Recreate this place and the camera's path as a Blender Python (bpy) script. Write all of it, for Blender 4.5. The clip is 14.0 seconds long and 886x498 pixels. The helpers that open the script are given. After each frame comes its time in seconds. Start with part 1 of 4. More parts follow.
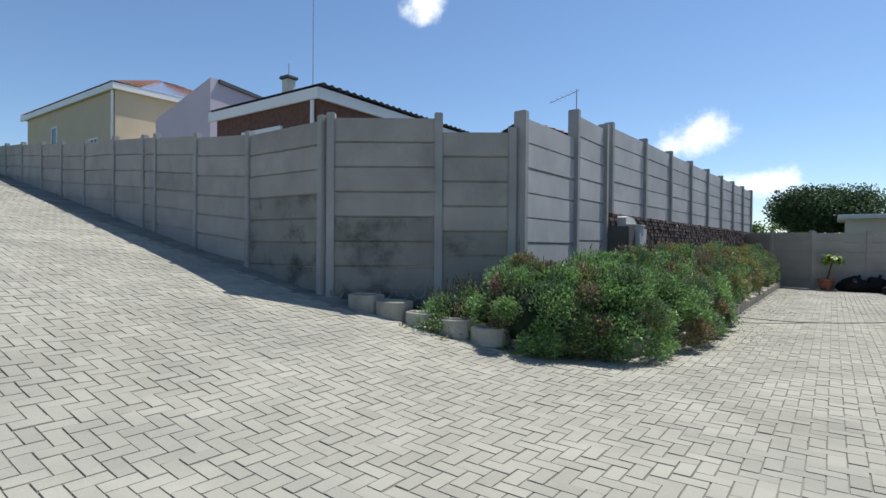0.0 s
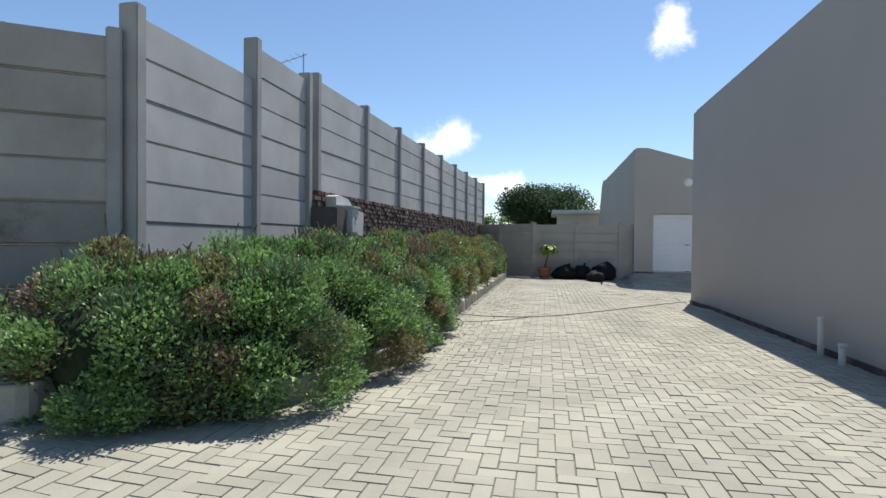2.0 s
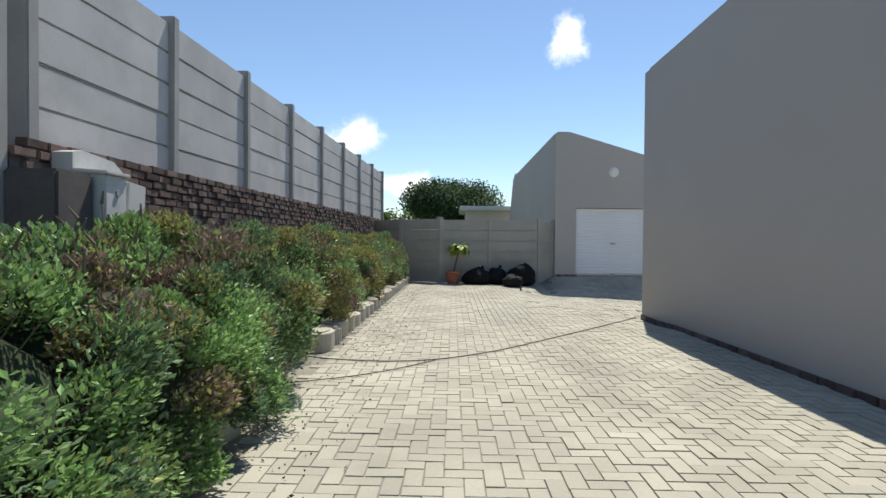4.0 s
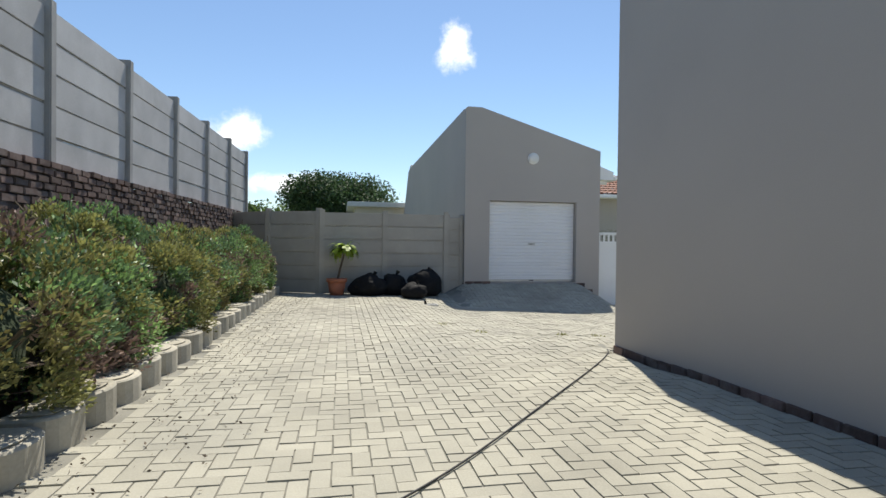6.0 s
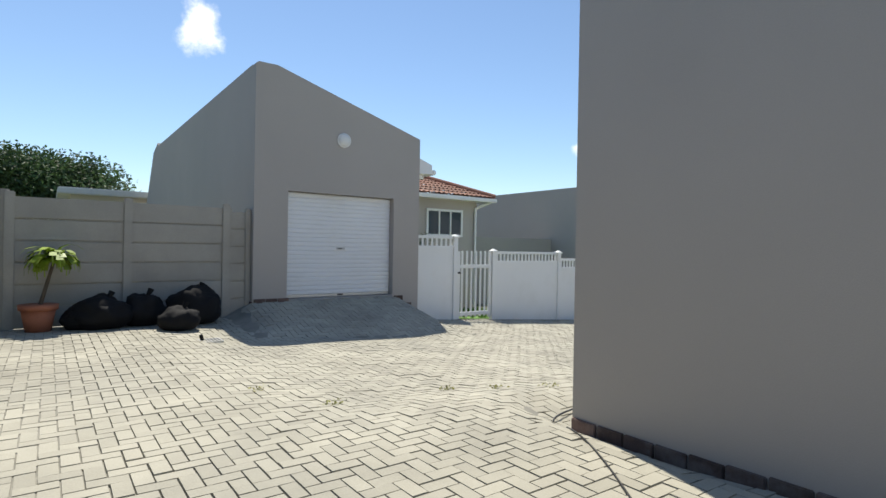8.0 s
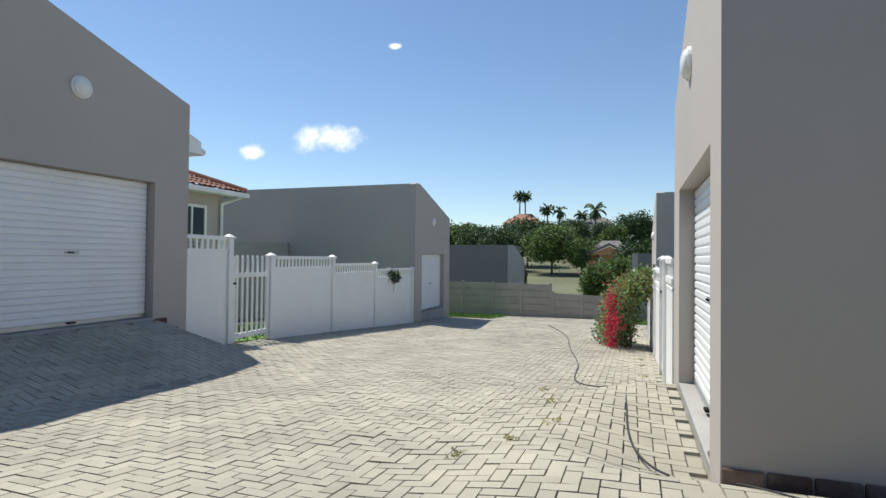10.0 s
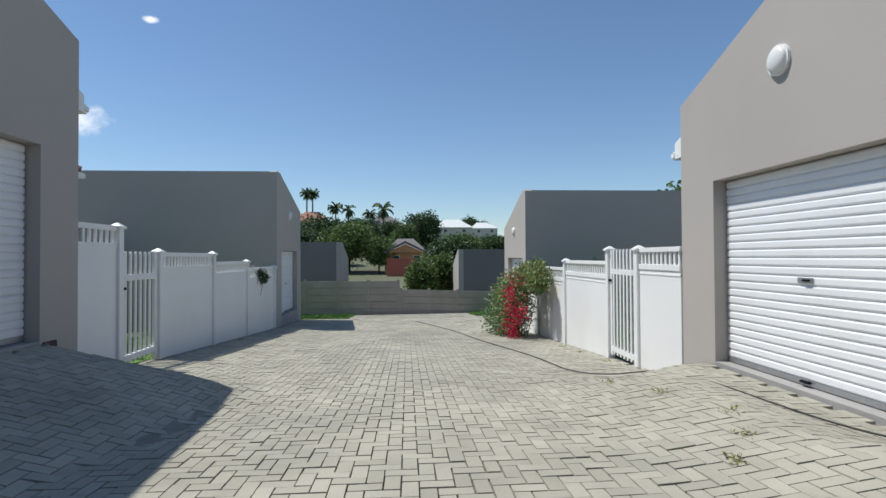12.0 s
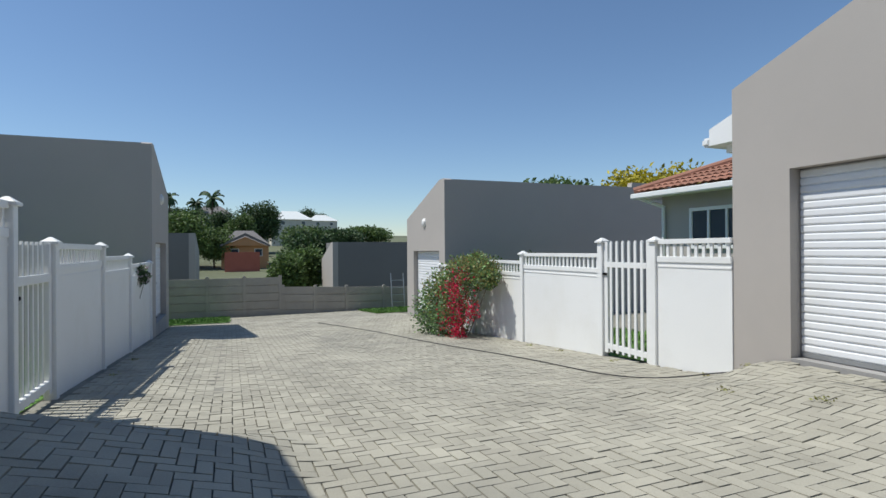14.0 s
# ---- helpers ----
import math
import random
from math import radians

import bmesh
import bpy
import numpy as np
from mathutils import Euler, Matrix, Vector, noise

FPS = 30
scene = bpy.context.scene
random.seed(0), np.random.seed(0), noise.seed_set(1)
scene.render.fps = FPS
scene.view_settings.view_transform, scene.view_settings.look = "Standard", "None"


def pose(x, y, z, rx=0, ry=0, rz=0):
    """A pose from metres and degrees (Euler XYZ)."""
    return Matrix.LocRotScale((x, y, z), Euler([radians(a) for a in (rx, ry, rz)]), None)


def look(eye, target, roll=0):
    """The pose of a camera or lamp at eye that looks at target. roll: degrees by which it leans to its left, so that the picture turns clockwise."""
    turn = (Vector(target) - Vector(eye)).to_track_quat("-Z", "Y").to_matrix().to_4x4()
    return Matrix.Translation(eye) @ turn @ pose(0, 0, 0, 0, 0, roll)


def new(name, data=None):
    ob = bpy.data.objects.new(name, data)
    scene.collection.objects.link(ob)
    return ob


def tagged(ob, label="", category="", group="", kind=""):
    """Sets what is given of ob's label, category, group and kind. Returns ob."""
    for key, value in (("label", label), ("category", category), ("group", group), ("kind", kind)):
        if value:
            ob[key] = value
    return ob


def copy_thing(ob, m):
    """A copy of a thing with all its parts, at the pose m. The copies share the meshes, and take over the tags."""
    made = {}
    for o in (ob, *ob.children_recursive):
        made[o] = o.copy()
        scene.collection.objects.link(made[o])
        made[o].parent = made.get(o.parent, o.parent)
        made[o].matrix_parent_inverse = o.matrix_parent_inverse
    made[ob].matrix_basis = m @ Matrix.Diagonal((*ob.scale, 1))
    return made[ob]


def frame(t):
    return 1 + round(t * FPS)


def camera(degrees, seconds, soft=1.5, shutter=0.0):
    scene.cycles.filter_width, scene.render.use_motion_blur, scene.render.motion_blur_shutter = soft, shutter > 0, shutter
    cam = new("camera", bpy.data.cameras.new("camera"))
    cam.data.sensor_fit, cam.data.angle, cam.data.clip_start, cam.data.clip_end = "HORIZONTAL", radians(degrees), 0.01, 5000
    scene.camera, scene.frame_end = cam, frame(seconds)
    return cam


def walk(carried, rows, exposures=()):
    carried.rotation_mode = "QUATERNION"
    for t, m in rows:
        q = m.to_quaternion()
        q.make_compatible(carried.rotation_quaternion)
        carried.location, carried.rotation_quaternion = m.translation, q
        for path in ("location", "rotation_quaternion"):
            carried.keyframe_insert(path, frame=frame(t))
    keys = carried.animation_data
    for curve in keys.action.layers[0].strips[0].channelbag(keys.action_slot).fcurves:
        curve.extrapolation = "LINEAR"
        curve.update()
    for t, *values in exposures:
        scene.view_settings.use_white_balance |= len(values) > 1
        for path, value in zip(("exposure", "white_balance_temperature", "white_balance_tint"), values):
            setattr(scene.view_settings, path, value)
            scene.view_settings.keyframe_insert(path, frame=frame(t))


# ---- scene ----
cam = camera(79.0, 14.0)
PATH = [
    (0, (0.018, -0.196, 1.195), (-1.157, 1.422, 1.179), 0.5),
    (0.5, (-0.036, 0.318, 1.173), (-0.915, 2.115, 1.138), 0.2),
    (1, (0.009, 1.038, 1.142), (-0.68, 2.915, 1.106), 0.3),
    (1.5, (0.025, 1.733, 1.108), (-0.492, 3.665, 1.073), 0.4),
    (2, (-0.061, 2.612, 1.095), (-0.442, 4.575, 1.063), 0.5),
    (2.5, (-0.125, 3.513, 1.104), (-0.409, 5.493, 1.072), 0.4),
    (3, (-0.172, 4.504, 1.087), (-0.352, 6.495, 1.054), 0.6),
    (5.5, (-0.117, 8.704, 1.008), (0.106, 10.691, 0.981), 0.3),
    (6, (-0.065, 9.755, 0.974), (0.306, 11.72, 0.956), 0.7),
    (6.5, (-0.052, 10.592, 0.96), (0.441, 12.53, 0.951), 0.8),
    (7, (0.006, 11.486, 0.935), (0.703, 13.361, 0.934), 0.7),
    (7.5, (-0.009, 12.21, 0.964), (0.902, 13.99, 0.962), 0.6),
    (8, (-0.071, 12.986, 1.062), (1.114, 14.597, 1.057), 1.0),
    (8.5, (-0.188, 13.749, 1.148), (1.233, 15.156, 1.142), 1.3),
    (9, (-0.256, 14.556, 1.169), (1.375, 15.714, 1.168), 1.6),
    (9.2, (-0.341, 14.834, 1.141), (1.354, 15.896, 1.145), 1.5),
    (11.3, (-0.308, 18.33, 0.864), (1.689, 18.437, 0.905), -0.4),
    (11.5, (-0.263, 18.577, 0.874), (1.736, 18.621, 0.908), -0.3),
    (12, (0.024, 19.304, 0.881), (2.02, 19.171, 0.912), -0.3),
    (12.5, (0.371, 19.901, 0.855), (2.349, 19.605, 0.88), -0.4),
    (13, (0.851, 20.554, 0.866), (2.795, 20.087, 0.882), -0.4),
    (13.5, (1.358, 21.057, 0.85), (3.263, 20.447, 0.86), -0.4),
    (14, (1.966, 21.528, 0.881), (3.827, 20.795, 0.884), -0.4),
]
walk(cam, [(t, look(e, g, r)) for t, e, g, r in PATH], [(0, 0.12, 6150, 9), (1.5, 0.25, 6350, 9), (3, 0.36, 6600, 8), (9, 0.4, 6700, 8), (11.3, 0.0, 6300, 8), (14, -0.06, 6250, 8)])

# ---- light ----
SUN_TO = Vector((0.70, 2.2, 4.4)).normalized()
sun_data = bpy.data.lights.new("sun", "SUN")
sun_data.energy, sun_data.angle, sun_data.color = 4.75, radians(0.55), (1.0, 0.95, 0.87)
sun = new("sun", sun_data)
sun.matrix_world = look((0, 0, 60), Vector((0, 0, 60)) - SUN_TO)
world = bpy.data.worlds.new("world")
scene.world = world
world.use_nodes = True
wn, wl = world.node_tree.nodes, world.node_tree.links
sky = wn.new("ShaderNodeTexSky")
sky.sky_type, sky.sun_disc = "NISHITA", False
sky.sun_elevation = math.asin(SUN_TO.z)
sky.sun_rotation = math.atan2(SUN_TO.x, SUN_TO.y)
sky.air_density, sky.dust_density, sky.ozone_density = 1.0, 0.12, 4.0
bg = wn["Background"]
bg.inputs["Strength"].default_value = 0.117
# small fair-weather clouds, as directions in the sky with their angular radius
coord = wn.new("ShaderNodeTexCoord")
puff = wn.new("ShaderNodeTexNoise")
puff.inputs["Scale"].default_value, puff.inputs["Detail"].default_value = 14.0, 7.0
puff.inputs["Roughness"].default_value = 0.62
wl.new(coord.outputs["Generated"], puff.inputs["Vector"])
CLOUDS = [(38, 24, 3.6, 0.8), (-11.8, 20.5, 3.0, 1.4), (10.0, 10.5, 6.0, 0.5), (5.5, 6.0, 7.5, 0.3),
          (-58.5, 12.2, 5.6, 0.42), (-51.0, 10.2, 1.8, 0.7), (-65.2, 21.5, 0.9, 0.5)]
total = None
for yaw, up, size, tall in CLOUDS:
    a, e = radians(yaw), radians(up)
    way = (-math.sin(a) * math.cos(e), math.cos(a) * math.cos(e), math.sin(e))
    gap = wn.new("ShaderNodeVectorMath")
    gap.operation = "SUBTRACT"
    wl.new(coord.outputs["Generated"], gap.inputs[0])
    gap.inputs[1].default_value = way
    flat = wn.new("ShaderNodeVectorMath")
    flat.operation = "MULTIPLY"
    flat.inputs[1].default_value = (1, 1, 1 / tall)
    wl.new(gap.outputs[0], flat.inputs[0])
    far = wn.new("ShaderNodeVectorMath")
    far.operation = "LENGTH"
    wl.new(flat.outputs[0], far.inputs[0])
    near = wn.new("ShaderNodeMapRange")
    near.inputs["From Min"].default_value, near.inputs["From Max"].default_value = 0.0, radians(size)
    near.inputs["To Min"].default_value, near.inputs["To Max"].default_value = 1.0, 0.0
    wl.new(far.outputs["Value"], near.inputs["Value"])
    if total is None:
        total = near.outputs[0]
    else:
        top = wn.new("ShaderNodeMath")
        top.operation = "MAXIMUM"
        wl.new(total, top.inputs[0])
        wl.new(near.outputs[0], top.inputs[1])
        total = top.outputs[0]
mul = wn.new("ShaderNodeMath")
mul.operation = "MULTIPLY_ADD"
wl.new(puff.outputs["Fac"], mul.inputs[0])
mul.inputs[1].default_value = 1.9
mul.inputs[2].default_value = -0.95
add = wn.new("ShaderNodeMath")
wl.new(total, add.inputs[0])
wl.new(mul.outputs[0], add.inputs[1])
edge = wn.new("ShaderNodeMapRange")
edge.interpolation_type = "SMOOTHSTEP"
edge.inputs["From Min"].default_value, edge.inputs["From Max"].default_value = 0.28, 0.95
wl.new(add.outputs[0], edge.inputs["Value"])
cut = wn.new("ShaderNodeMath")
cut.operation = "MULTIPLY"
sharp = wn.new("ShaderNodeMapRange")
sharp.inputs["From Max"].default_value = 0.2
wl.new(total, sharp.inputs["Value"])
wl.new(edge.outputs[0], cut.inputs[0])
wl.new(sharp.outputs[0], cut.inputs[1])
blend = wn.new("ShaderNodeMix")
blend.data_type = "RGBA"
blend.inputs["B"].default_value = (9.5, 9.6, 9.8, 1)
wl.new(cut.outputs[0], blend.inputs["Factor"])
wl.new(sky.outputs[0], blend.inputs["A"])
wl.new(blend.outputs["Result"], bg.inputs["Color"])


# ---- materials ----
def material(name, colour, rough=0.8, vary=0.18, scale=3.0, fine=60.0, bump=0.25, metal=0.0, island=0.0, stain=None, amount=0.0, spread=0.9, soft_light=0.0, spec=0.5):
    """Procedural surface: broad mottling, fine grain, optional stains and a different tone for each piece."""
    m = bpy.data.materials.new(name)
    m.use_nodes = True
    n, k = m.node_tree.nodes, m.node_tree.links
    shader = n["Principled BSDF"]
    shader.inputs["Roughness"].default_value = rough
    shader.inputs["Metallic"].default_value = metal
    shader.inputs["Specular IOR Level"].default_value = spec
    where = n.new("ShaderNodeNewGeometry")
    broad = n.new("ShaderNodeTexNoise")
    broad.inputs["Scale"].default_value, broad.inputs["Detail"].default_value = scale, 5.0
    grain = n.new("ShaderNodeTexNoise")
    grain.inputs["Scale"].default_value, grain.inputs["Detail"].default_value = fine, 3.0
    for t in (broad, grain):
        k.new(where.outputs["Position"], t.inputs["Vector"])
    both = n.new("ShaderNodeMath")
    both.operation = "MULTIPLY_ADD"
    both.inputs[1].default_value = 0.45
    k.new(grain.outputs["Fac"], both.inputs[0])
    k.new(broad.outputs["Fac"], both.inputs[2])
    span = n.new("ShaderNodeMapRange")
    span.inputs["From Min"].default_value, span.inputs["From Max"].default_value = 0.45, 1.0
    span.inputs["To Min"].default_value, span.inputs["To Max"].default_value = 1 - vary, 1 + vary
    k.new(both.outputs[0], span.inputs["Value"])
    tone = span.outputs[0]
    if island:
        info = n.new("ShaderNodeObjectInfo")
        total = n.new("ShaderNodeMath")
        k.new(info.outputs["Random"], total.inputs[0])
        k.new(where.outputs["Random Per Island"], total.inputs[1])
        frac = n.new("ShaderNodeMath")
        frac.operation = "FRACT"
        k.new(total.outputs[0], frac.inputs[0])
        each = n.new("ShaderNodeMapRange")
        each.inputs["To Min"].default_value, each.inputs["To Max"].default_value = 1 - island, 1 + island
        k.new(frac.outputs[0], each.inputs["Value"])
        mix = n.new("ShaderNodeMath")
        mix.operation = "MULTIPLY"
        k.new(tone, mix.inputs[0])
        k.new(each.outputs[0], mix.inputs[1])
        tone = mix.outputs[0]
    paint = n.new("ShaderNodeVectorMath")
    paint.operation = "SCALE"
    paint.inputs[0].default_value = colour
    k.new(tone, paint.inputs["Scale"])
    out = paint.outputs[0]
    if stain:
        spots = n.new("ShaderNodeTexNoise")
        spots.inputs["Scale"].default_value, spots.inputs["Detail"].default_value = spread, 8.0
        spots.inputs["Roughness"].default_value = 0.65
        k.new(where.outputs["Position"], spots.inputs["Vector"])
        ramp = n.new("ShaderNodeMapRange")
        ramp.inputs["From Min"].default_value, ramp.inputs["From Max"].default_value = 0.5, 0.68
        ramp.inputs["To Max"].default_value = amount
        k.new(spots.outputs["Fac"], ramp.inputs["Value"])
        dirt = n.new("ShaderNodeMix")
        dirt.data_type = "RGBA"
        dirt.inputs["B"].default_value = (*stain, 1)
        k.new(ramp.outputs[0], dirt.inputs["Factor"])
        k.new(out, dirt.inputs["A"])
        out = dirt.outputs["Result"]
    k.new(out, shader.inputs["Base Color"])
    if soft_light:
        shader.inputs["Subsurface Weight"].default_value = 0.0
        through_leaf = n.new("ShaderNodeBsdfTranslucent")
        k.new(out, through_leaf.inputs["Color"])
        join = n.new("ShaderNodeMixShader")
        join.inputs["Fac"].default_value = soft_light
        k.new(shader.outputs[0], join.inputs[1])
        k.new(through_leaf.outputs[0], join.inputs[2])
        k.new(join.outputs[0], n["Material Output"].inputs["Surface"])
    if bump:
        relief = n.new("ShaderNodeBump")
        relief.inputs["Strength"].default_value = bump
        relief.inputs["Distance"].default_value = 0.01
        k.new(both.outputs[0], relief.inputs["Height"])
        k.new(relief.outputs[0], shader.inputs["Normal"])
    return m


def glass(name, colour=(0.05, 0.07, 0.09)):
    m = bpy.data.materials.new(name)
    m.use_nodes = True
    s = m.node_tree.nodes["Principled BSDF"]
    s.inputs["Base Color"].default_value = (*colour, 1)
    s.inputs["Roughness"].default_value = 0.05
    return m


PAVER = material("concrete_paver", (0.35, 0.33, 0.265), 0.9, 0.2, 1.2, 90, 0.35, island=0.09, stain=(0.21, 0.205, 0.175), amount=0.4, spread=0.5)
JOINT = material("sandy_joint", (0.22, 0.21, 0.175), 0.95, 0.3, 2.0, 80, 0.4, stain=(0.12, 0.115, 0.09), amount=0.8, spread=1.7)
PRECAST = material("precast_concrete", (0.335, 0.312, 0.28), 0.9, 0.16, 1.5, 70, 0.3, island=0.07, stain=(0.2, 0.19, 0.18), amount=0.5, spread=1.1)
PALE_P = material("pale_precast_concrete", (0.46, 0.45, 0.44), 0.9, 0.16, 1.5, 70, 0.3, island=0.07, stain=(0.33, 0.32, 0.31), amount=0.5, spread=1.1)
MOULDY = material("mould_stained_concrete", (0.24, 0.23, 0.2), 0.92, 0.2, 2.0, 60, 0.35, island=0.06, stain=(0.05, 0.05, 0.045), amount=0.9, spread=1.6)
POSTC = material("precast_post", (0.33, 0.32, 0.305), 0.9, 0.15, 2.0, 80, 0.3, stain=(0.2, 0.19, 0.18), amount=0.4)
FENCE_P = material("painted_precast", (0.37, 0.345, 0.3), 0.85, 0.12, 1.5, 60, 0.25, island=0.04, stain=(0.25, 0.235, 0.205), amount=0.4)
PLASTER = material("taupe_plaster", (0.42, 0.385, 0.35), 0.85, 0.05, 0.5, 120, 0.22, stain=(0.38, 0.35, 0.32), amount=0.4, spread=0.4)
BRICK = material("clay_brick", (0.13, 0.085, 0.07), 0.9, 0.3, 6.0, 60, 0.5, island=0.4, stain=(0.24, 0.22, 0.2), amount=0.45, spread=3.0)
MORTAR = material("mortar", (0.1, 0.09, 0.085), 0.95, 0.2, 5, 60, 0.4)
FACEBRICK = material("red_facebrick", (0.14, 0.07, 0.05), 0.9, 0.3, 8.0, 40, 0.4)
WHITE = material("white_pvc", (0.8, 0.8, 0.78), 0.45, 0.03, 0.8, 40, 0.04, stain=(0.72, 0.71, 0.66), amount=0.5)
DOORW = material("white_painted_steel", (0.78, 0.79, 0.8), 0.4, 0.04, 0.8, 50, 0.05, stain=(0.68, 0.68, 0.66), amount=0.4)
DARK = material("black_plastic", (0.01, 0.01, 0.011), 0.8, 0.2, 4, 30, 0.3, spec=0.2)
CABLE = material("black_rubber", (0.02, 0.02, 0.02), 0.6, 0.1, 4, 30, 0.1)
SOIL = material("garden_soil", (0.08, 0.06, 0.045), 0.95, 0.4, 5, 40, 0.8)
CURBM = material("retaining_block_concrete", (0.4, 0.37, 0.3), 0.9, 0.2, 3, 50, 0.4, island=0.1, stain=(0.18, 0.17, 0.13), amount=0.6, spread=2.0)
LEAF = material("shrub_leaf", (0.22, 0.35, 0.12), 0.45, 0.3, 1.3, 20, 0.0, island=0.5, soft_light=0.3)
LEAF_D = material("dark_shrub_leaf", (0.13, 0.21, 0.1), 0.45, 0.3, 1.3, 20, 0.0, island=0.5, soft_light=0.25)
LEAF_B = material("browned_shrub_leaf", (0.27, 0.27, 0.09), 0.6, 0.35, 1.6, 20, 0.0, island=0.5, stain=(0.17, 0.11, 0.06), amount=0.6, spread=1.4, soft_light=0.3)
LEAF_P = material("withered_shrub_leaf", (0.22, 0.15, 0.12), 0.7, 0.3, 1.6, 20, 0.0, island=0.5, soft_light=0.2)
# near-black green: shade deep in the hedge, put into the colour
GAP_SHADE = material("leaf_gap_shade", (0.022, 0.036, 0.013), 0.95, 0.4, 6, 40, 0.8)
TWIG = material("dry_twig", (0.12, 0.09, 0.06), 0.9, 0.2, 5, 30, 0.2)
BARK = material("bark", (0.09, 0.07, 0.05), 0.95, 0.3, 5, 30, 0.6)
TREE = material("tree_leaf", (0.052, 0.095, 0.03), 0.6, 0.3, 0.5, 8, 0.0, island=0.5, soft_light=0.2)
TREE_L = material("light_tree_leaf", (0.11, 0.17, 0.045), 0.6, 0.3, 0.5, 8, 0.0, island=0.5, soft_light=0.25)
TREE_Y = material("yellow_tree_leaf", (0.42, 0.36, 0.03), 0.6, 0.25, 0.5, 8, 0.0, island=0.4, soft_light=0.3)
BRIGHT = material("bright_frond", (0.26, 0.36, 0.03), 0.5, 0.2, 3, 20, 0.0, island=0.3, soft_light=0.35)
PETAL = material("magenta_bract", (0.5, 0.015, 0.06), 0.6, 0.2, 3, 20, 0.0, island=0.4, soft_light=0.3)
PALEPETAL = material("pale_blossom", (0.62, 0.5, 0.55), 0.6, 0.15, 3, 20, 0.0, island=0.3, soft_light=0.3)
GRASS = material("lawn_grass", (0.09, 0.19, 0.03), 0.7, 0.3, 2, 30, 0.6, soft_light=0.0)
LAND = material("distant_land", (0.12, 0.13, 0.07), 0.95, 0.35, 0.05, 1.0, 0.0)
TERRA = material("terracotta", (0.36, 0.13, 0.07), 0.8, 0.15, 4, 50, 0.2)
ROOFT = material("red_roof_tile", (0.28, 0.13, 0.085), 0.8, 0.2, 1.5, 20, 0.3, island=0.15)
ROOFD = material("dark_roof_tile", (0.09, 0.09, 0.1), 0.7, 0.2, 1.5, 20, 0.3)
ROOFG = material("grey_roof", (0.15, 0.14, 0.132), 0.8, 0.15, 1.5, 10, 0.2)
ROOFW = material("pale_roof", (0.62, 0.64, 0.62), 0.6, 0.08, 1.5, 10, 0.1)
BEIGE = material("beige_house_wall", (0.55, 0.46, 0.33), 0.9, 0.06, 0.8, 30, 0.1)
LILAC = material("lilac_house_wall", (0.58, 0.5, 0.55), 0.9, 0.06, 0.8, 30, 0.1)
ORANGE = material("orange_house_wall", (0.5, 0.27, 0.13), 0.9, 0.1, 0.8, 30, 0.1)
REDW = material("red_house_wall", (0.4, 0.12, 0.08), 0.9, 0.1, 0.8, 30, 0.1)
CREAM = material("cream_house_wall", (0.6, 0.57, 0.5), 0.9, 0.06, 0.8, 30, 0.1)
GREYM = material("meter_box_grey", (0.55, 0.55, 0.53), 0.6, 0.1, 4, 50, 0.1, stain=(0.3, 0.29, 0.27), amount=0.5)
METAL = material("galvanised_metal", (0.45, 0.46, 0.47), 0.4, 0.1, 4, 50, 0.05, metal=0.8)
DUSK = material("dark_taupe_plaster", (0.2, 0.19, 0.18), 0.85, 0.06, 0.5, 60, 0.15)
OPAL = material("opal_lamp_glass", (0.75, 0.74, 0.7), 0.25, 0.05, 3, 30, 0.0)
PANE = glass("window_glass")


# ---- mesh helpers ----
def link(name, bm, mat, parent=None, label="", smooth=False):
    me = bpy.data.meshes.new(name)
    bm.normal_update()
    bm.to_mesh(me)
    bm.free()
    me.materials.append(mat)
    if smooth:
        for p in me.polygons:
            p.use_smooth = True
    ob = new(name, me)
    if parent:
        ob.parent = parent
    if label:
        ob["label"] = label
    return ob


def part(name, bm, mat, parent, label="", smooth=False):
    return link(name, bm, mat, parent, label, smooth)


def raw(name, verts, faces, mat, parent=None, label="", smooth=False):
    me = bpy.data.meshes.new(name)
    me.from_pydata(verts, [], faces)
    me.materials.append(mat)
    if smooth:
        for p in me.polygons:
            p.use_smooth = True
    ob = new(name, me)
    if parent:
        ob.parent = parent
    if label:
        ob["label"] = label
    return ob


def thing(name, label, category, group="", at=(0, 0, 0), kind=""):
    e = new(name)
    e.location = at
    e.empty_display_size = 0.1
    return tagged(e, label, category, group, kind)


def box(x0, x1, y0, y1, z0, z1, bevel=0.0, bm=None):
    bm = bm or bmesh.new()
    made = bmesh.ops.create_cube(bm, size=1.0)["verts"]
    for v in made:
        v.co = ((x0 + x1) / 2 + v.co.x * (x1 - x0), (y0 + y1) / 2 + v.co.y * (y1 - y0), (z0 + z1) / 2 + v.co.z * (z1 - z0))
    if bevel:
        edges = {e for v in made for e in v.link_edges}
        bmesh.ops.bevel(bm, geom=list(edges), offset=bevel, segments=2, affect="EDGES", clamp_overlap=True)
    return bm


def prism(points, axis, lo, hi, bm=None):
    """A closed outline drawn in the two other axes, stretched from lo to hi along axis."""
    bm = bm or bmesh.new()
    rings = []
    for h in (lo, hi):
        if axis == "y":
            rings.append([bm.verts.new((a, h, b)) for a, b in points])
        elif axis == "x":
            rings.append([bm.verts.new((h, a, b)) for a, b in points])
        else:
            rings.append([bm.verts.new((a, b, h)) for a, b in points])
    n = len(points)
    for i in range(n):
        bm.faces.new((rings[0][i], rings[0][(i + 1) % n], rings[1][(i + 1) % n], rings[1][i]))
    bm.faces.new(rings[0][::-1])
    bm.faces.new(rings[1])
    bmesh.ops.recalc_face_normals(bm, faces=bm.faces)
    return bm


